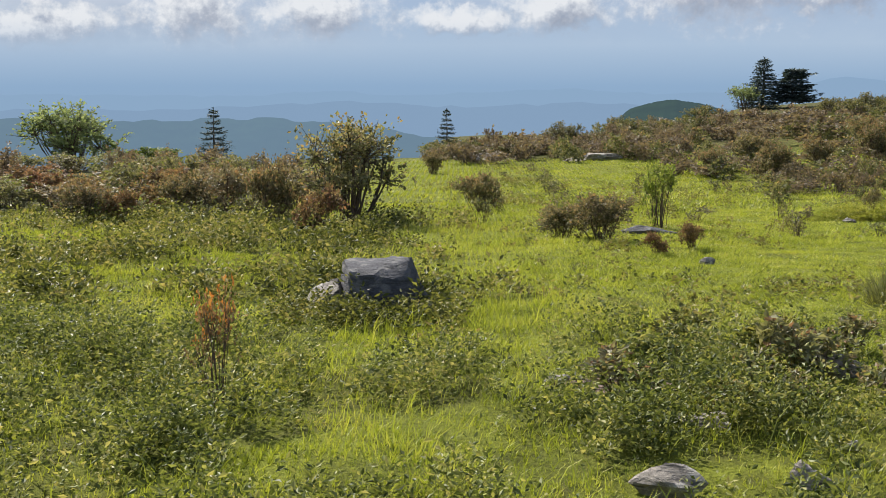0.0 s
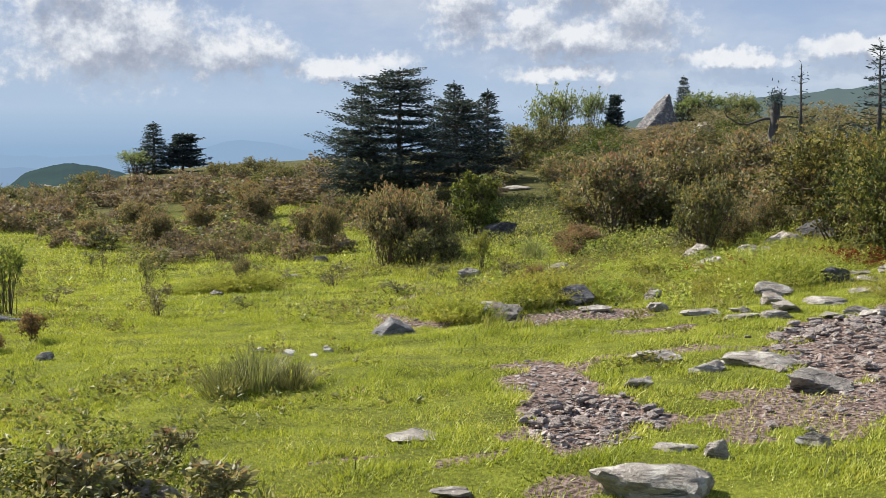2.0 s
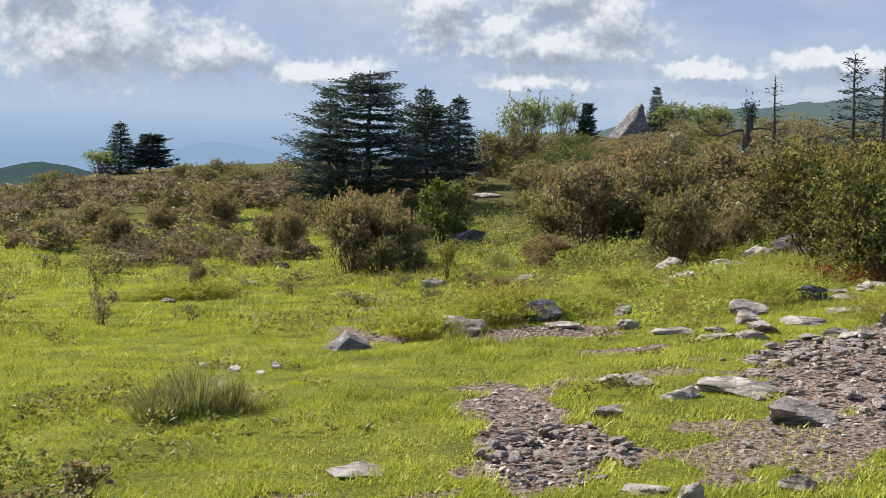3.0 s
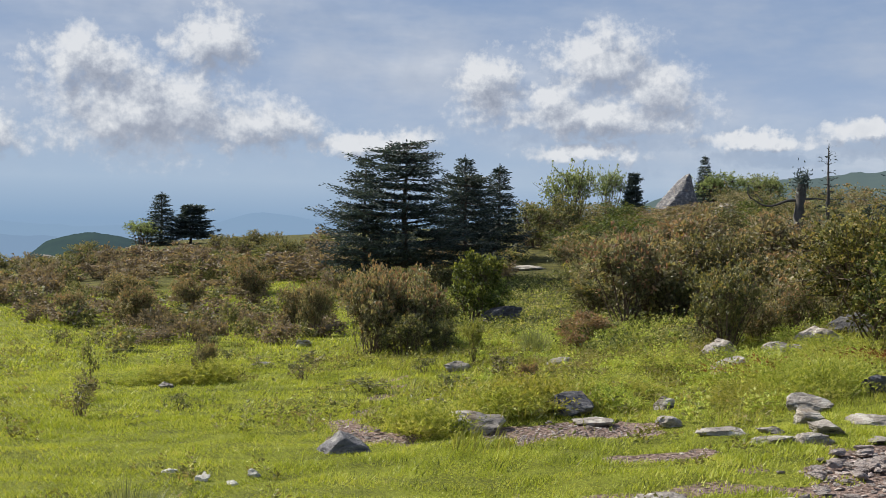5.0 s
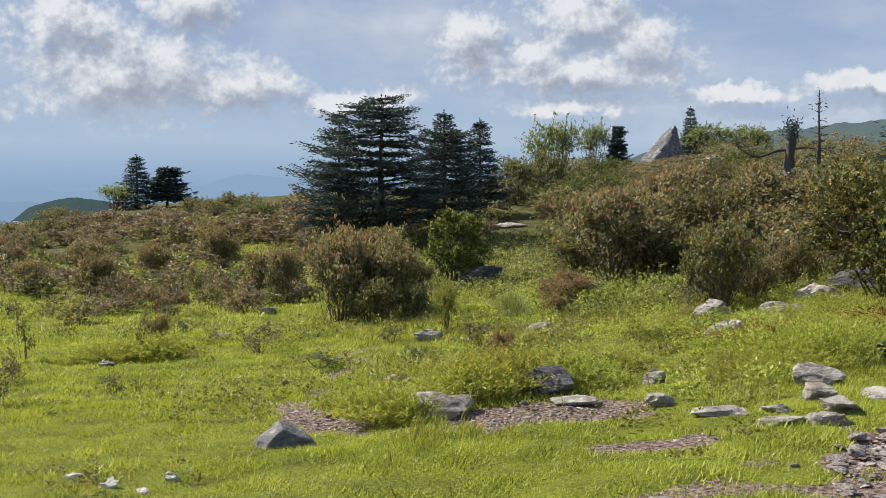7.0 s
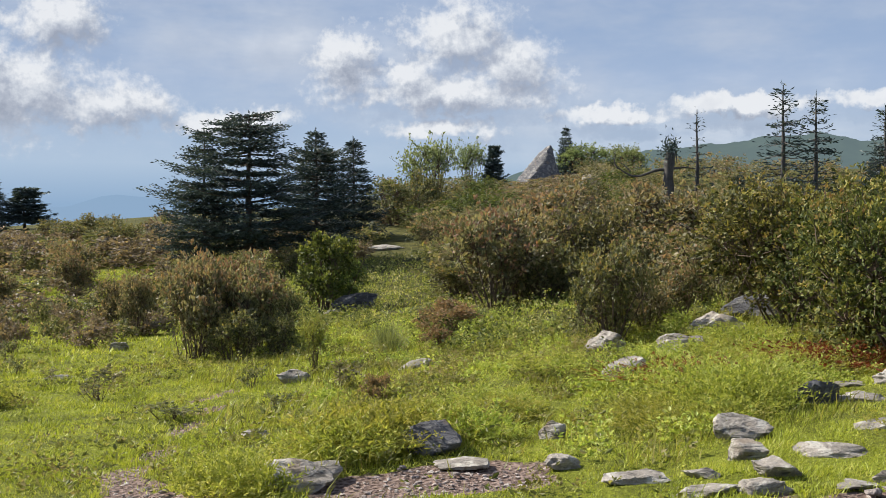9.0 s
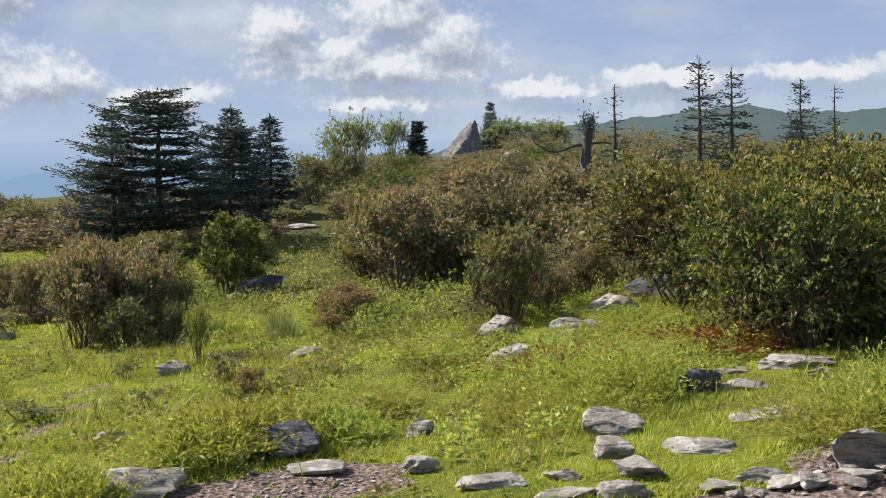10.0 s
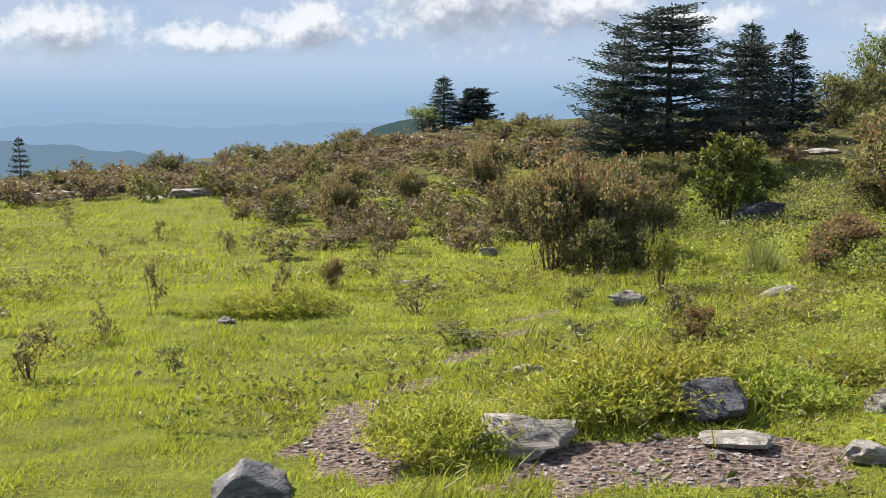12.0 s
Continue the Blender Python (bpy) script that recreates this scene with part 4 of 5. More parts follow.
def snag():
    """A broken dead trunk with one long curved branch."""
    global rng
    rng = np.random.default_rng(44)
    root = tagged(new("dead_tree"), "broken dead tree trunk with one long curved branch", "tree")
    t, b, f = Soup(), Soup(), Soup()
    h = np.linspace(0, 3.45, 10)
    t.tube(np.stack([0.05 * np.sin(h * 2), 0 * h, h - 0.1], -1), 0.23 - 0.02 * h + 0.03 * np.sin(h * 9), 9)
    s = np.linspace(0, 1, 12)
    b.tube(np.stack([-1.75 * s, 0.1 * s, 2.75 + 0.1 * np.sin(s * 7) + 0.05 * s - 0.15 * np.sin(np.pi * s)], -1), np.linspace(0.07, 0.02, 12), 6)
    b.tube([(-1.7, 0.1, 2.8), (-1.82, 0.1, 3.0), (-1.8, 0.1, 3.3)], [0.03, 0.022, 0.01], 5)
    b.tube([(-1.3, 0.08, 2.72), (-1.5, 0.2, 2.95), (-1.72, 0.2, 3.05)], [0.025, 0.018, 0.008], 5)
    b.tube([(0, 0, 2.8), (0.5, 0.05, 2.85), (1.0, 0.1, 2.78)], [0.05, 0.03, 0.012], 5)
    b.tube([(0, 0, 3.2), (0.2, 0.0, 3.35), (0.24, 0.0, 3.0)], [0.04, 0.03, 0.012], 5)
    f.leaves(np.array([0, 0, 3.45]) + rng.normal(size=(420, 3)) * [0.15, 0.15, 0.2], 0.12, 0.3, 0.35)
    part("trunk", t.mesh("trunk", DEAD, True), root)
    part("branch", b.mesh("branch", DEAD, True), root)
    part("tuft", f.mesh("tuft", NEEDLES), root, "dark needle tuft on the broken top", "stuff")
    return root


root = snag()
root.matrix_basis = pose(32.45, 35.43, float(land(32.45, 35.43)) - 0.55, 0, 0, -37)

# pale green deciduous trees
place([shrub("tree", "small pale green broadleaf tree", SILVER, 10, 32, 8, 0.040, 0.50, 0.55, 121, "tree", ragged=0.35), shrub("tree", "rounded light green broadleaf tree", SILVER, 16, 34, 9, 0.040, 0.52, 0.35, 122, "tree", ragged=0.35)],
      [(33.8, 52.75, 2.8, 3.75), (-12.61, 40.26, 3.3, 2.5), (40.98, 60.03, 2.0, 3.2), (50.45, 61.95, 3.4, 2.5), (19.6, 82.5, 2.6, 1.9), (53.0, 61.0, 3.2, 2.2)], "broadleaf trees")


# ---------------------------------------------------------------- rocks
ball = bmesh.new()
bmesh.ops.create_icosphere(ball, subdivisions=4, radius=1.0)
BALL_V = np.array([v.co[:] for v in ball.verts])
BALL_F = np.array([[v.index for v in f.verts] for f in ball.faces])
ball.free()
pebble = bmesh.new()
bmesh.ops.create_icosphere(pebble, subdivisions=1, radius=1.0)
PEB_V = np.array([v.co[:] for v in pebble.verts])
PEB_F = np.array([[v.index for v in f.verts] for f in pebble.faces])
pebble.free()


def stone_shape(dirs, r, facets=13, rough=0.05, flat=1.0):
    """A faceted stone: a polytope of random planes, roughened, about 2 across."""
    nrm = r.normal(size=(facets, 3))
    nrm /= np.linalg.norm(nrm, axis=1)[:, None]
    nrm = np.concatenate([nrm, [[r.normal() * 0.25, r.normal() * 0.25, 1.0], [0.1, 0.1, -1.0]]])
    nrm /= np.linalg.norm(nrm, axis=1)[:, None]
    h = np.concatenate([r.uniform(0.5, 1.0, facets), [0.8 * flat, 0.8]])
    dots = np.maximum(dirs @ nrm.T, 1e-3)
    rad = np.min(h / dots, axis=1)
    v = dirs * rad[:, None]
    if rough:
        bump = np.zeros(len(v))
        for k in range(5):
            f = 2.2 * 1.9 ** k
            a, b, c = r.normal(size=(3, 3)) * f
            bump += np.sin(v @ a + r.uniform(0, 6)) * np.sin(v @ b + r.uniform(0, 6)) / 1.7 ** k
        ledge = np.sin(v[:, 2] * 11 + 2.5 * np.sin(v[:, 0] * 4) + v[:, 1] * 3) * 0.22
        v = v * (1 + rough * (bump + ledge))[:, None]
    return v


def rock(x, y, wide, high, turn=0.0, deep=0.75, mat=None, label="grey slaty rock bedded in turf", seed=None, name="rock", tilt=0.0, rough=0.10, facets=18, flat=1.0):
    r = np.random.default_rng(seed if seed is not None else int(abs(x * 131 + y * 17) * 10))
    v = stone_shape(BALL_V, r, facets, rough, flat)
    lo, hi = v.min(0), v.max(0)
    v = (v - (lo + hi) / 2) / (hi - lo)
    z = v[:, 2] + 0.5
    v = np.stack([v[:, 0] * wide, v[:, 1] * wide * deep, z * high * 1.3 - high * 0.48], -1)
    ob = new(name, mesh_from(name, v, BALL_F, mat or ROCK, False))
    for p in ob.data.polygons:
        p.use_smooth = True
    ob.data.set_sharp_from_angle(angle=radians(32))
    ob.matrix_basis = pose(x, y, float(land(x, y)), tilt, 0, turn)
    return tagged(ob, label, "rock", "rocks in the meadow")


FLAT = "flat grey stone slab lying in turf"
for x, y, wide, high in [(0.82, 7.27, 0.15, 0.04), (1.49, 6.37, 0.34, 0.06), (-3.5, 11.35, 0.66, 0.06), (5.58, 45.12, 1.5, 0.3), (6.86, 49.17, 1.0, 0.22), (4.51, 44.91, 0.8, 0.16),
                         (7.94, 47.65, 1.0, 0.25), (1.1, 47.03, 1.7, 0.3)]:
    rock(x, y, wide, high, 5, 0.7, ROCK, FLAT)
for x, y, wide, high in [(2.58, 7.62, 0.34, 0.17), (1.12, 5.30, 0.33, 0.17), (1.75, 5.38, 0.21, 0.13), (2.92, 13.3, 0.2, 0.1), (1.8, 8.9, 0.14, 0.09), (2.07, 5.94, 0.12, 0.05), (11.89, 66.9, 1.3, 0.5)]:
    rock(x, y, wide, high, -8)
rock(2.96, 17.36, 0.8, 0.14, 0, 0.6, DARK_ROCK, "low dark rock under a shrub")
rock(3.28, 5.55, 0.56, 0.13, -10, 0.7, ROCK, "broad pale flat rock bedded in turf")
rock(4.78, 6.20, 0.66, 0.2, -27, 0.55, ROCK, "broad grey rock with cracked ledges")
for x, y, wide, high in [(5.56, 6.66, 0.15, 0.13), (6.2, 6.57, 0.22, 0.11), (6.44, 8.59, 0.24, 0.11), (10.91, 12.02, 0.47, 0.2)]:
    rock(x, y, wide, high, -27)
for x, y, wide, high in [(7.37, 9.61, 0.46, 0.09), (7.41, 8.98, 0.32, 0.1), (7.96, 8.94, 0.7, 0.1), (7.51, 7.85, 0.55, 0.16), (4.37, 8.12, 0.4, 0.05), (3.93, 6.78, 0.24, 0.05),
                         (5.47, 6.92, 0.28, 0.04), (9.64, 11.13, 0.42, 0.07), (13.31, 13.01, 0.4, 0.06)]:
    rock(x, y, wide, high, -30, 0.7, ROCK, FLAT)
for x, y, wide, high in [(5.0, 12.2, 0.13, 0.08), (5.42, 12.21, 0.11, 0.08), (4.85, 12.6, 0.14, 0.03), (5.15, 11.9, 0.1, 0.05)]:
    rock(x, y, wide, high, -27, 0.7, PALE_ROCK, "small pale stone lying in turf")
rock(7.89, 13.28, 0.68, 0.21, -20, 0.7, ROCK, "pale-topped rock at the edge of bare soil")
rock(9.12, 13.5, 0.46, 0.29, -25, 0.85, DARK_ROCK, "dark rounded rock in tall grass", 9, rough=0.035, facets=30)
for x, y, wide, high in [(9.04, 12.95, 0.42, 0.06), (9.56, 11.7, 0.45, 0.08), (9.9, 11.43, 0.26, 0.08), (9.95, 10.93, 0.38, 0.09), (11.04, 11.28, 0.55, 0.09), (12.9, 12.51, 0.48, 0.09),
                         (12.01, 11.54, 0.62, 0.09), (13.7, 12.62, 0.66, 0.13), (10.71, 10.33, 0.32, 0.06), (10.43, 10.63, 0.3, 0.05), (12.04, 18.54, 0.6, 0.14), (15.89, 28.16, 0.5, 0.13),
                         (8.54, 15.39, 0.32, 0.09), (8.72, 22.22, 0.45, 0.07), (25.52, 42.56, 1.5, 0.22)]:
    rock(x, y, wide, high, -35, 0.65, ROCK, FLAT)
for x, y, wide, high in [(10.14, 13.3, 0.22, 0.17), (9.53, 12.4, 0.26, 0.11), (10.47, 11.57, 0.28, 0.16), (10.27, 11.11, 0.35, 0.13), (13.32, 12.03, 0.3, 0.16), (10.7, 10.54, 0.3, 0.11), (12.47, 15.08, 0.46, 0.3)]:
    rock(x, y, wide, high, -35)
for x, y, wide, high in [(14.31, 16.17, 0.55, 0.28), (15.9, 17.1, 0.85, 0.32), (14.1, 17.3, 0.55, 0.32), (10.5, 18.69, 0.42, 0.18), (10.66, 25.73, 0.4, 0.18), (12.94, 11.4, 0.28, 0.13), (10.73, 10.19, 0.18, 0.08),
                         (10.97, 10.02, 0.28, 0.07), (6.39, 19.2, 0.22, 0.1), (5.65, 16.52, 0.1, 0.05), (43.16, 52.37, 1.2, 0.9)]:
    rock(x, y, wide, high, -35)
rock(12.56, 12.7, 0.42, 0.25, -35, 0.8, DARK_ROCK, "dark weathered rock among ferns", 4)
rock(11.3, 10.25, 0.5, 0.3, -30, 0.8, ROCK, "rugged grey boulder beside the stony path", 31, facets=9)
# near-black tone holds the shade of the shrub above
rock(16.55, 28.3, 1.0, 0.48, -30, 0.8, DARK_ROCK, "boulder under a green shrub, shade put into its dark colour", 3)
# dark block put where shade gathers below the large shrubs
rock(17.7, 18.0, 1.1, 0.36, -30, 0.8, DARK_ROCK, "dark ledge standing in for shade under large shrubs", 6)


def hewn(x, y, wide, deep, high, turn, planes, mat, name, label, rough=0.05, seed=23, sink=0.1, push=0.0):
    """A block bounded by planes, each a direction and a distance, with a weathered skin."""
    r = np.random.default_rng(seed)
    nrm = np.array([p[:3] for p in planes])
    h = np.array([p[3] for p in planes])
    rad = np.min(h / np.maximum(BALL_V @ (nrm / np.linalg.norm(nrm, axis=1)[:, None]).T, 1e-3), axis=1)
    v = BALL_V * np.minimum(rad, 1.6)[:, None]
    bump = sum(np.sin(v @ (r.normal(size=3) * 4 * 1.8 ** k) + r.uniform(0, 6)) / 1.8 ** k for k in range(5))
    v = v * (1 + rough * bump)[:, None]
    lo, hi = v.min(0), v.max(0)
    v = (v - [(lo[0] + hi[0]) / 2, (lo[1] + hi[1]) / 2, lo[2]]) / (hi - lo) * [wide, deep, high]
    v[:, 0] += push * wide * (v[:, 2] / high) ** 1.3
    ob = new(name, mesh_from(name, v, BALL_F, mat, True))
    ob.data.set_sharp_from_angle(angle=radians(28))
    ob.matrix_basis = pose(x, y, float(land(x, y)) - sink, 0, 0, turn)
    return tagged(ob, label, "rock")


hewn(46.9, 61.6, 3.1, 2.3, 2.7, -38, [(-0.72, -0.45, 0.52, 0.42), (0.80, -0.50, 0.22, 0.40), (0.90, 0.1, 0.25, 0.42), (-0.2, 0.9, 0.4, 0.45), (-0.85, 0.3, 0.45, 0.46),
                                     (0.0, 0.0, -1.0, 0.5), (0.2, -0.95, 0.35, 0.5)], SLATE_ROCK, "crag", "tall pointed grey crag on the hillside", 0.11, 29, 0.4, 0.07)
hewn(6.42, 12.85, 0.45, 0.40, 0.27, -6, [(-0.70, -0.10, 0.62, 0.40), (0.45, -0.25, 0.80, 0.36), (-0.05, -1.0, 0.18, 0.40), (0.0, 0.9, 0.5, 0.45), (0.95, 0.0, 0.2, 0.6), (-0.9, 0.0, 0.1, 0.6), (0.0, 0.0, -1.0, 0.5)],
     SLATE_ROCK, "rock", "wedge-shaped grey striped rock in turf", 0.05, 8, 0.1)
hewn(-0.31, 10.05, 0.86, 0.8, 0.60, 4, [(-0.10, -0.06, 1.0, 0.34), (0.80, -0.35, 0.52, 0.44), (0.30, -0.92, 0.24, 0.46), (-0.5, -0.86, 0.10, 0.48), (-0.98, -0.1, 0.10, 0.52), (0.0, 1.0, 0.1, 0.5),
                                        (0.7, 0.7, 0.3, 0.55), (0.0, 0.0, -1.0, 0.45), (0.65, -0.70, 0.30, 0.46), (0.35, -0.45, 0.85, 0.40)], DARK_ROCK, "boulder", "large dark boulder with a flat pale top in the meadow", 0.04, 5, 0.2)
hewn(-0.83, 10.1, 0.38, 0.4, 0.40, 12, [(-0.35, -0.3, 1.0, 0.42), (0.95, -0.2, 0.2, 0.5), (0.1, -1.0, 0.25, 0.5), (-0.95, -0.2, 0.35, 0.5), (0.0, 1.0, 0.1, 0.5), (0.0, 0.0, -1.0, 0.5)],
     ROCK, "boulder", "pale rock leaning on a dark boulder", 0.05, 6, 0.16)


# broken shale on the bare ground
rs = np.random.default_rng(21)


def on_patch(k, n_, spread=0.95):
    bx, by, a, b, turn, s = BARE[k]
    t, q_ = rs.uniform(0, 2 * np.pi, n_), np.sqrt(rs.uniform(0, 1, n_)) * spread
    u, v = q_ * np.cos(t) * a, q_ * np.sin(t) * b
    c_, s_ = math.cos(radians(turn)), math.sin(radians(turn))
    return bx + u * c_ - v * s_, by + u * s_ + v * c_


chips = Soup()
chip_rows = [(0, 380), (1, 800), (2, 1700), (3, 480), (4, 620), (5, 260), (6, 150), (7, 420), (8, 320), (15, 160), (16, 120), (17, 100), (9, 100)]
for k, n_ in chip_rows:
    xs, ys = on_patch(k, n_)
    zs = land(xs, ys)
    for x, y, z in zip(xs, ys, zs):
        v = PEB_V * rs.uniform(0.55, 1.15, (len(PEB_V), 1))
        size = (0.004 + 0.045 * rs.uniform() ** 4) * (1.0 if k < 4 else 0.6)
        v = v * [size, size * rs.uniform(0.5, 1), size * rs.uniform(0.2, 0.5)]
        a = rs.uniform(0, 6.28)
        c_, s_ = math.cos(a), math.sin(a)
        v = np.stack([v[:, 0] * c_ - v[:, 1] * s_, v[:, 0] * s_ + v[:, 1] * c_, v[:, 2] + v[:, 0] * rs.normal() * 0.25], -1)
        chips.put(v + [x, y, z - 0.022], PEB_F)
tagged(new("gravel", chips.mesh("gravel", SHALE)), "loose chips of broken grey-brown shale on bare soil", "gravel", kind="stuff")

stones = []
for k in range(8):
    r = np.random.default_rng(300 + k)
    b_ = bmesh.new()
    bmesh.ops.create_icosphere(b_, subdivisions=2, radius=1.0)
    d_ = np.array([p.co[:] for p in b_.verts])
    f_ = np.array([[p.index for p in q_.verts] for q_ in b_.faces])
    b_.free()
    v = stone_shape(d_, r, 9, 0.03)
    v = v / (v.max(0) - v.min(0)) * [1.0, r.uniform(0.5, 0.85), r.uniform(0.16, 0.42)]
    v[:, 2] -= v[:, 2].min() + 0.06
    stones.append(tagged(new("stone", mesh_from("stone", v, f_, SHALE)), "loose angular slab of grey shale", "stone", "loose stones on the path"))
rows = []
for k, n_, lo, hi in [(0, 30, 0.03, 0.08), (1, 75, 0.03, 0.13), (2, 170, 0.04, 0.17), (3, 60, 0.05, 0.17), (4, 10, 0.04, 0.09), (8, 12, 0.05, 0.12), (7, 8, 0.04, 0.08)]:
    xs, ys = on_patch(k, n_)
    rows += [(float(x), float(y), s, s) for x, y, s in zip(xs, ys, rs.uniform(lo, hi, n_) ** 1.0)]
place(stones, rows, "loose stones on the path", 12, 0.0)


# ---------------------------------------------------------------- turf and herbs
def blades(n_, xs, ys, high, wide, bend=0.5, seed=1, wind=(0.25, -0.1)):
    """Grass blades of two faces each, bent over at the tip."""
    r = np.random.default_rng(seed)
    z = land(xs, ys)
    h = high * r.uniform(0.45, 1.4, n_) * (0.45 + 1.15 * (0.5 + 0.5 * np.sin(xs * 4.3 + 2.2 * np.sin(ys * 2.9)) * np.sin(ys * 5.1 + 2 * np.sin(xs * 3.1))) ** 1.5)
    a = r.uniform(0, 2 * np.pi, n_)
    side = np.stack([np.cos(a), np.sin(a), 0 * a], -1) * (wide * r.uniform(0.6, 1.3, n_) / 2)[:, None]
    lean_ = np.stack([r.normal(size=n_) * bend + wind[0], r.normal(size=n_) * bend + wind[1], 0 * a], -1) * h[:, None]
    foot = np.stack([xs, ys, z - 0.01], -1)
    mid = foot + lean_ * 0.35 + np.array([0, 0, 1]) * (h * 0.62)[:, None]
    tip = foot + lean_ + np.array([0, 0, 1]) * h[:, None]
    if high < 0.08:
        return np.stack([foot - side, foot + side, tip], 1).reshape(-1, 3), np.arange(n_ * 3).reshape(n_, 3)
    v = np.stack([foot - side, foot + side, mid + side * 0.75, mid - side * 0.75, tip + side * 0.1, tip - side * 0.1], 1)
    k = np.arange(n_)[:, None] * 6
    f = np.concatenate([k + [0, 1, 2, 3], k + [3, 2, 4, 5]])
    return v.reshape(-1, 3), f


rg = np.random.default_rng(31)


def meadow(n_, x0, x1, y0, y1, power=1.0, keep=None, thin=0.0):
    xs, ys = rg.uniform(x0, x1, n_), y0 + (y1 - y0) * rg.uniform(0, 1, n_) ** power
    clump = np.sin(xs * 2.1 + 1.7 * np.sin(ys * 1.3)) * np.sin(ys * 2.6 + np.sin(xs * 1.9)) * 0.25 + 0.75
    ok = rg.uniform(0, 1, n_) < clump * (1 - 1.15 * bare(xs, ys)) * (1 - 0.75 * thin * herb_mask(xs, ys)) * (1 - 0.6 * brush(xs, ys))
    if keep is not None:
        ok &= keep(xs, ys)
    return xs[ok], ys[ok]


def in_view(xs, ys):
    """The stretch of meadow that lies ahead of the walked line."""
    return (ys > 3.6) & (xs > -0.36 * ys - 0.2) & (xs < 0.62 * ys + 8.0) & (ys - 0.85 * xs > -0.4)


turf, short = Soup(), Soup()
for n_, box, high, wide, bend, sd in [(1150000, (-5, 14.5, 3.6, 16.0), 0.036, 0.0095, 0.5, 1), (330000, (-7, 17, 15.0, 23.5), 0.046, 0.015, 0.45, 2),
                                      (190000, (-10, 24, 22.5, 46.0), 0.065, 0.032, 0.45, 3)]:
    xs, ys = meadow(n_, *box, keep=in_view, thin=1.0)
    # blades gather into small tufts
    cell = 0.055 if sd == 1 else 0.08 if sd == 2 else 0.16
    xs = xs + 0.6 * (np.round(xs / cell + 0.3 * np.sin(ys * 31)) * cell - xs)
    ys = ys + 0.6 * (np.round(ys / cell + 0.3 * np.sin(xs * 27)) * cell - ys)
    v, f = blades(len(xs), xs, ys, high, wide, bend, sd, (0.12, -0.05))
    short.put(v, f)
tagged(new("grass", short.mesh("grass", GRASS)), "short grazed bright green turf", "grass", kind="stuff")
xs, ys = meadow(40000, -7, 3.0, 3.6, 18.0, keep=lambda a, b: in_view(a, b) & (a < 2.6 - 0.05 * b) & (np.sin(a * 3.7 + 2 * np.sin(b * 2.3)) > -0.3))
v, f = blades(len(xs), xs, ys, 0.13, 0.0055, 0.45, 4)
turf.put(v, f)
xs, ys = meadow(9000, 0, 16, 9, 40, keep=lambda a, b: in_view(a, b) & (np.sin(a * 2.3 + 2 * np.sin(b * 1.1)) + np.sin(b * 2.7 + a) > 0.8))
v, f = blades(len(xs), xs, ys, 0.13, 0.009, 0.45, 5)
turf.put(v, f)
xs, ys = meadow(46000, 6.5, 19, 11.8, 28, keep=lambda a, b: (a > 0.36 * b + 2.2 + 0.5 * np.sin(b * 1.7)) & (np.sin(a * 1.9 + 2 * np.sin(b * 2.3)) + np.sin(b * 2.2 + a) > -0.4))
v, f = blades(len(xs), xs, ys, 0.13, 0.010, 0.45, 8)
slope = Soup()
slope.put(v, f)
tagged(new("grass", slope.mesh("grass", SEDGE)), "tall uneven mid-green grass on the stony slope", "grass", kind="stuff")
tagged(new("grass", turf.mesh("grass", GRASS)), "taller bright green meadow grass with dry tips", "grass", kind="stuff")


# darker tussocks; their colour also paints in shadows of the grass tufts
tuss = Soup()
xs, ys = meadow(230000, -6, 16, 3.6, 44, power=1.25, keep=lambda a, b: in_view(a, b) & (np.sin(a * 5.3 + 2.6 * np.sin(b * 3.7)) * np.sin(b * 6.1 + 2.2 * np.sin(a * 4.3)) + 0.45 * np.sin(a * 1.1 + np.sin(b * 0.8)) > 0.45))
v, f = blades(len(xs), xs, ys, 0.062, 0.009, 0.6, 6)
tuss.put(v, f)
tagged(new("tussocks", tuss.mesh("tussocks", TUSSOCK)), "coarse darker grass tussocks, also standing for tuft shadows in turf", "grass", kind="stuff")
rear = Soup()
xs, ys = rg.uniform(-9, 15, 50000), rg.uniform(-7, 11, 50000)
ok = ~in_view(xs, ys) & (bare(xs, ys) < 0.3)
v, f = blades(int(ok.sum()), xs[ok], ys[ok], 0.07, 0.014, 0.5, 7)
rear.put(v, f)
tagged(new("grass", rear.mesh("grass", GRASS)), "meadow grass about the start of the walk", "grass", kind="stuff")


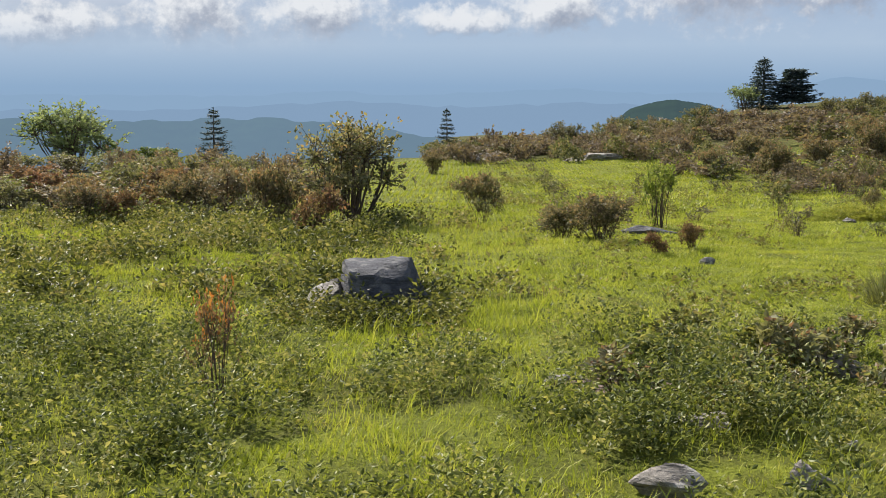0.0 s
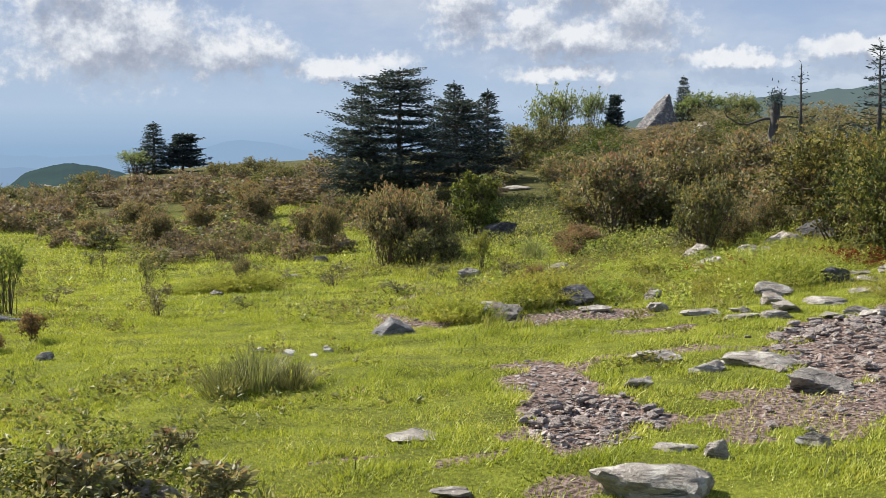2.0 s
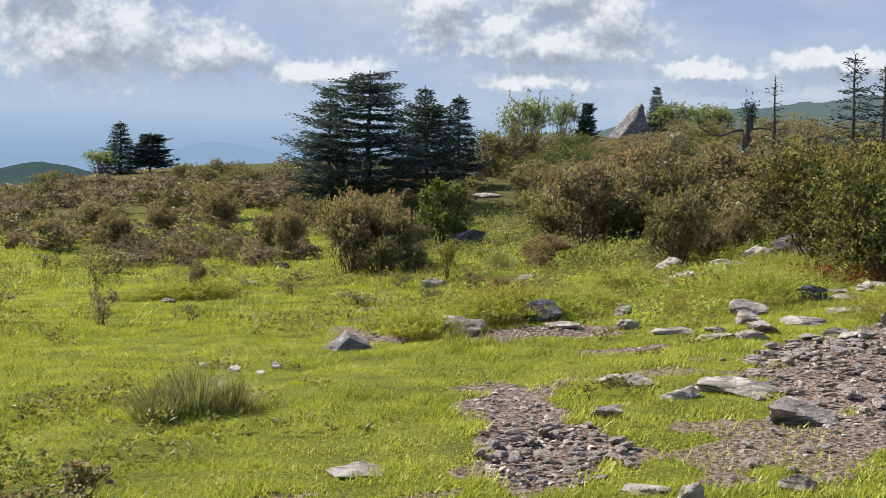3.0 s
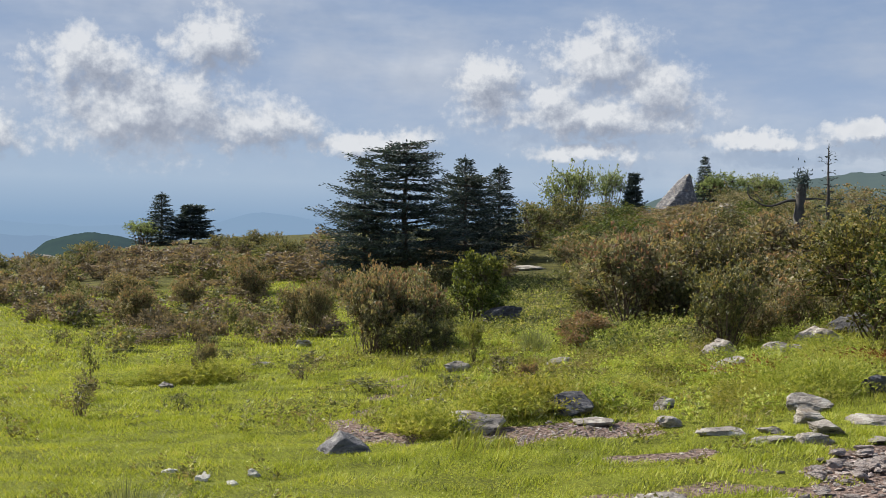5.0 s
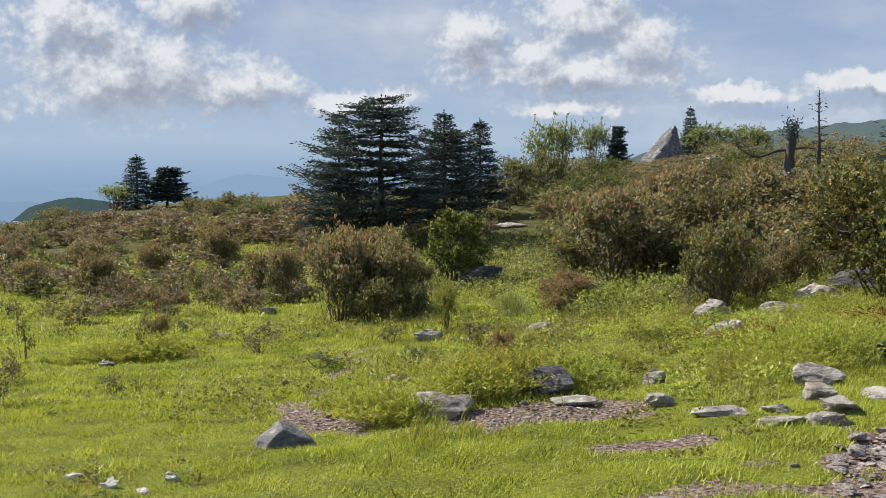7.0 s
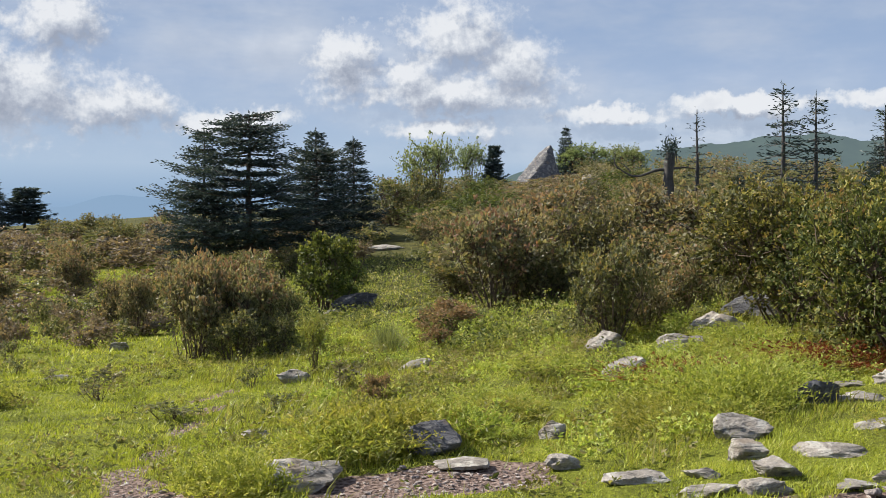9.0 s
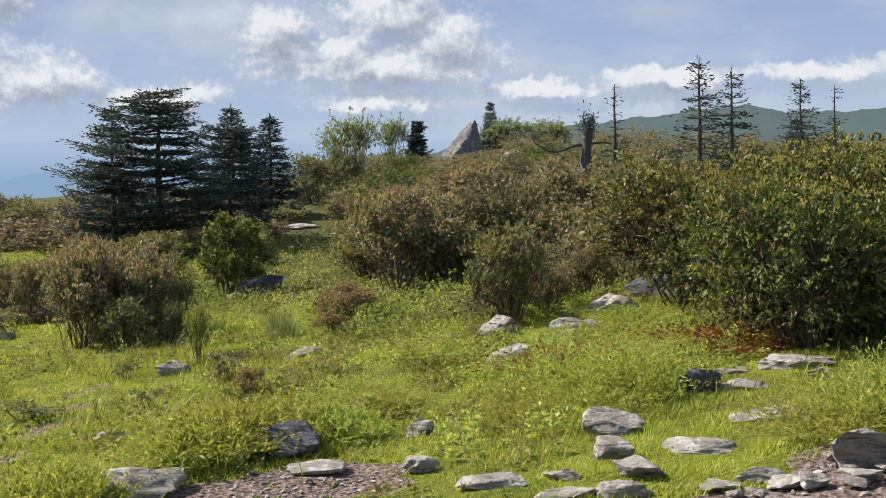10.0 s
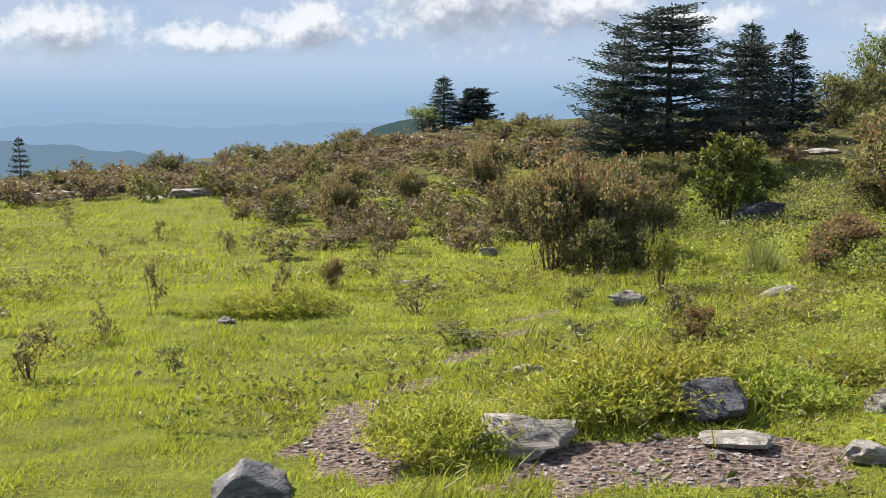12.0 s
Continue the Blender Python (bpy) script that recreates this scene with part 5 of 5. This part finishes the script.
def herbs(name, label, mat, xs, ys, high, leaf, per, seed, tall=None):
    """Low leafy plants: leaves in whorls up a short stem."""
    global rng
    rng = np.random.default_rng(seed)
    n_ = len(xs)
    lump = 0.5 + 0.5 * np.sin(xs * 2.9 + 2 * np.sin(ys * 1.7)) * np.sin(ys * 3.3 + 1.4 * np.sin(xs * 2.2))
    h = rng.uniform(0.35, 1.2, n_) * high * ((0.35 + 1.7 * lump ** 2) if tall is None else tall)
    z = land(xs, ys)
    up_ = rng.uniform(0.2, 1.0, (n_, per))
    a = rng.uniform(0, 2 * np.pi, (n_, per))
    out = rng.uniform(0.02, 0.20, (n_, per)) * h[:, None]
    tilt_ = rng.normal(size=(n_, 2)) * 0.18
    c = np.stack([xs[:, None] + out * np.cos(a) + tilt_[:, :1] * h[:, None] * up_, ys[:, None] + out * np.sin(a) + tilt_[:, 1:] * h[:, None] * up_, z[:, None] + h[:, None] * up_], -1)
    way = np.stack([np.cos(a), np.sin(a), 0.35 + 0 * a], -1)
    s = Soup()
    s.leaves(c.reshape(-1, 3), leaf, 0.15, 0.5, way.reshape(-1, 3), 0.12)
    return tagged(new(name, s.mesh(name, mat)), label, "plants", kind="stuff")




def clumps(n_, x0, x1, y0, y1, stems, radius, keep):
    """Places for herb stems, gathered into clumps of uneven size; with each, how tall it may grow."""
    cx, cy = meadow(n_, x0, x1, y0, y1, keep=keep)
    size_ = radius * rg.uniform(0.5, 1.5, len(cx))
    cnt = np.maximum(4, stems * (size_ / radius) ** 1.6 * rg.uniform(0.5, 1.3, len(cx))).astype(int)
    idx = np.repeat(np.arange(len(cx)), cnt)
    off = rg.normal(size=(len(idx), 2)) * size_[idx][:, None] * 0.5
    tall = (0.45 + 0.75 * size_[idx] / radius) * np.exp(-(off ** 2).sum(1) / (1.1 * size_[idx] ** 2))
    return cx[idx] + off[:, 0], cy[idx] + off[:, 1], tall


xs, ys, tall = clumps(1150, -6.5, 3.0, 3.2, 9.5, 19, 0.17, lambda a, b: (b > 3.4 + 0.5 * np.sin(a * 3.0)) & herb_mask(a, b))
herbs("herbs", "leafy low herbs and bramble in the meadow grass", HERB, xs, ys, 0.26, 0.032, 14, 1, tall)
xs, ys, tall = clumps(1300, -8, 1.5, 9.5, 18.5, 11, 0.24, lambda a, b: in_view(a, b) & herb_mask(a, b))
herbs("herbs", "leafy low plants thick over the meadow edge", HERB, xs, ys, 0.25, 0.055, 9, 2, tall)
xs, ys, tall = clumps(430, -0.5, 11, 8.5, 34, 9, 0.2, lambda a, b: in_view(a, b) & (np.sin(a * 1.7 + np.sin(b * 0.9)) + np.sin(b * 1.3 + 1.2 * np.sin(a * 1.1)) > -0.2 + 0.1 * (a - 3) * (b < 16)))
herbs("herbs", "low olive weeds in clumps over open turf", WEED, xs, ys, 0.15, 0.042, 9, 7, tall)
xs, ys = rg.uniform(-1.2, 0.3, 420), 9.45 + 0.22 * rg.normal(size=420)
herbs("herbs", "leafy herbs round the foot of a dark boulder", HERB, xs, ys, 0.2, 0.04, 10, 8, rg.uniform(0.5, 1.2, 420))
xs, ys = meadow(15000, 1, 16, 9, 44, keep=lambda a, b: in_view(a, b) & (np.sin(a * 0.9 + np.sin(b * 0.5)) + np.sin(b * 0.8 + a * 0.3) + 0.8 * np.sin(a * 3.1 + 2 * np.sin(b * 2.7)) > 0.9))
herbs("herbs", "scattered weeds over open turf", WEED, xs, ys, 0.17, 0.05, 8, 3)
xs, ys, tall = clumps(430, 7.5, 19, 12.2, 27, 12, 0.24, lambda a, b: (a > 0.36 * b + 4.0 + 0.6 * np.sin(b * 2.1)) & (b - 0.62 * a > 4.2))
herbs("herbs", "lush light green leafy growth over the stony slope", FERN, xs, ys, 0.17, 0.045, 10, 5, tall)
xs, ys = meadow(11000, 9.5, 17, 13.2, 21, keep=lambda a, b: (a > 0.36 * b + 4.0) & (np.sin(a * 3.3 + 2 * np.sin(b * 2.7)) + np.sin(b * 3.7 + 1.5 * np.sin(a * 2.9)) > 0.35))
herbs("herbs", "darker leafy tufts between the stones on the slope", WEED, xs, ys, 0.15, 0.045, 9, 6)
xs, ys = meadow(22000, 10, 27, 14, 40, keep=lambda a, b: (brush(a, b) > 0.2))
herbs("herbs", "olive leafy undergrowth below the hillside shrubs", HERB, xs, ys, 0.26, 0.065, 9, 4)


def tuft(name, label, mat, n_, seed, wide_leaf=0.03, spread=0.42, bend=0.35, fern=False):
    """A clump of tall blades, 1 m high and about 1 m wide."""
    global rng
    rng = np.random.default_rng(seed)
    s = Soup()
    a, q_ = rng.uniform(0, 2 * np.pi, n_), np.sqrt(rng.uniform(0, 1, n_)) * spread
    foot = np.stack([q_ * np.cos(a), q_ * np.sin(a), -0.03 + 0 * a], -1)
    h = rng.uniform(0.5, 1.0, n_) * (1 - 0.5 * (q_ / spread) ** 2)
    tip = foot + np.stack([np.cos(a) * q_ * bend * 2 + rng.normal(size=n_) * bend * 0.4, np.sin(a) * q_ * bend * 2 + rng.normal(size=n_) * bend * 0.4, h], -1)
    if fern:
        per = 12
        t = np.linspace(0.2, 1.0, per)[None, :, None]
        line = foot[:, None] + (tip - foot)[:, None] * t + np.array([0, 0, 0.12]) * np.sin(np.pi * t)
        way = (tip - foot)[:, None] * 0.8 + np.array([0, 0, 0.25]) + rng.normal(size=(n_, per, 3)) * 0.45
        s.leaves(line.reshape(-1, 3), wide_leaf * 1.35, 0.15, 0.28, way.reshape(-1, 3), 0.1)
    else:
        side = np.stack([-np.sin(a), np.cos(a), 0 * a], -1) * wide_leaf / 2
        mid = foot + (tip - foot) * 0.55 + [0, 0, 0.08]
        v = np.stack([foot - side, foot + side, mid + side * 0.8, mid - side * 0.8, tip + side * 0.1, tip - side * 0.1], 1)
        k = np.arange(n_)[:, None] * 6
        s.put(v.reshape(-1, 3), np.concatenate([k + [0, 1, 2, 3], k + [3, 2, 4, 5]]))
    root = tagged(new(name), label, "grass clump")
    part("frond" if fern else "blade", s.mesh("blade", mat), root, kind="stuff")
    return root


place([tuft("rush_clump", "grey-green clump of stiff rushes", RUSH, 300, 1, 0.020, 0.42, 0.38)], [(4.05, 10.35, 0.48, 0.46), (3.78, 10.25, 0.4, 0.36), (4.32, 10.2, 0.36, 0.32), (12.9, 20.6, 0.5, 0.6)], "rush clumps")
lush = [tuft("tall_grass", "lush clump of tall bright green leafy growth", FERN, 420, 5 + s, 0.062, 0.48, 0.25, True) for s in range(2)]
place(lush, [(7.15, 19.75, 0.7, 0.4), (6.7, 19.95, 0.7, 0.32), (6.3, 20.2, 0.6, 0.26), (8.85, 13.95, 0.85, 0.46), (8.5, 13.75, 0.7, 0.38), (9.35, 14.05, 0.8, 0.42), (9.65, 13.75, 0.6, 0.34), (7.42, 13.3, 0.6, 0.38), (7.55, 13.65, 0.5, 0.3),
             (11.4, 37.7, 1.9, 0.4), (10.2, 37.9, 1.7, 0.36), (12.6, 37.6, 1.4, 0.32), (10.5, 14.4, 0.6, 0.24), (11.3, 13.4, 0.5, 0.26)], "tall grass clumps")
ferns = [tuft("fern_clump", "bright green fern clump beside rocks", FERN, 230, 15 + s, 0.058, 0.42, 0.5, True) for s in range(2)]
place(ferns, [(12.1, 13.1, 0.8, 0.55), (11.6, 12.9, 0.7, 0.46), (11.9, 13.7, 0.9, 0.5), (12.9, 13.6, 0.8, 0.36), (13.6, 13.8, 0.8, 0.35), (11.2, 12.6, 0.55, 0.28), (12.6, 11.2, 0.6, 0.34), (11.75, 10.9, 0.6, 0.34),
              (12.3, 10.7, 0.7, 0.6), (10.9, 13.0, 0.6, 0.3), (13.4, 15.2, 0.9, 0.35), (12.6, 16.2, 0.9, 0.34), (13.9, 14.9, 0.9, 0.35), (10.6, 14.9, 0.7, 0.3), (15.2, 16.2, 0.9, 0.32)], "fern clumps")
place([tuft("withered_fern", "rust-brown withered fern patch", DRY, 190, 25, 0.085, 0.45, 0.6, True)], [(12.6, 14.1, 0.9, 0.3), (14.3, 13.9, 0.8, 0.3), (12.95, 14.35, 0.7, 0.28), (8.9, 14.5, 0.35, 0.2)], "withered ferns")
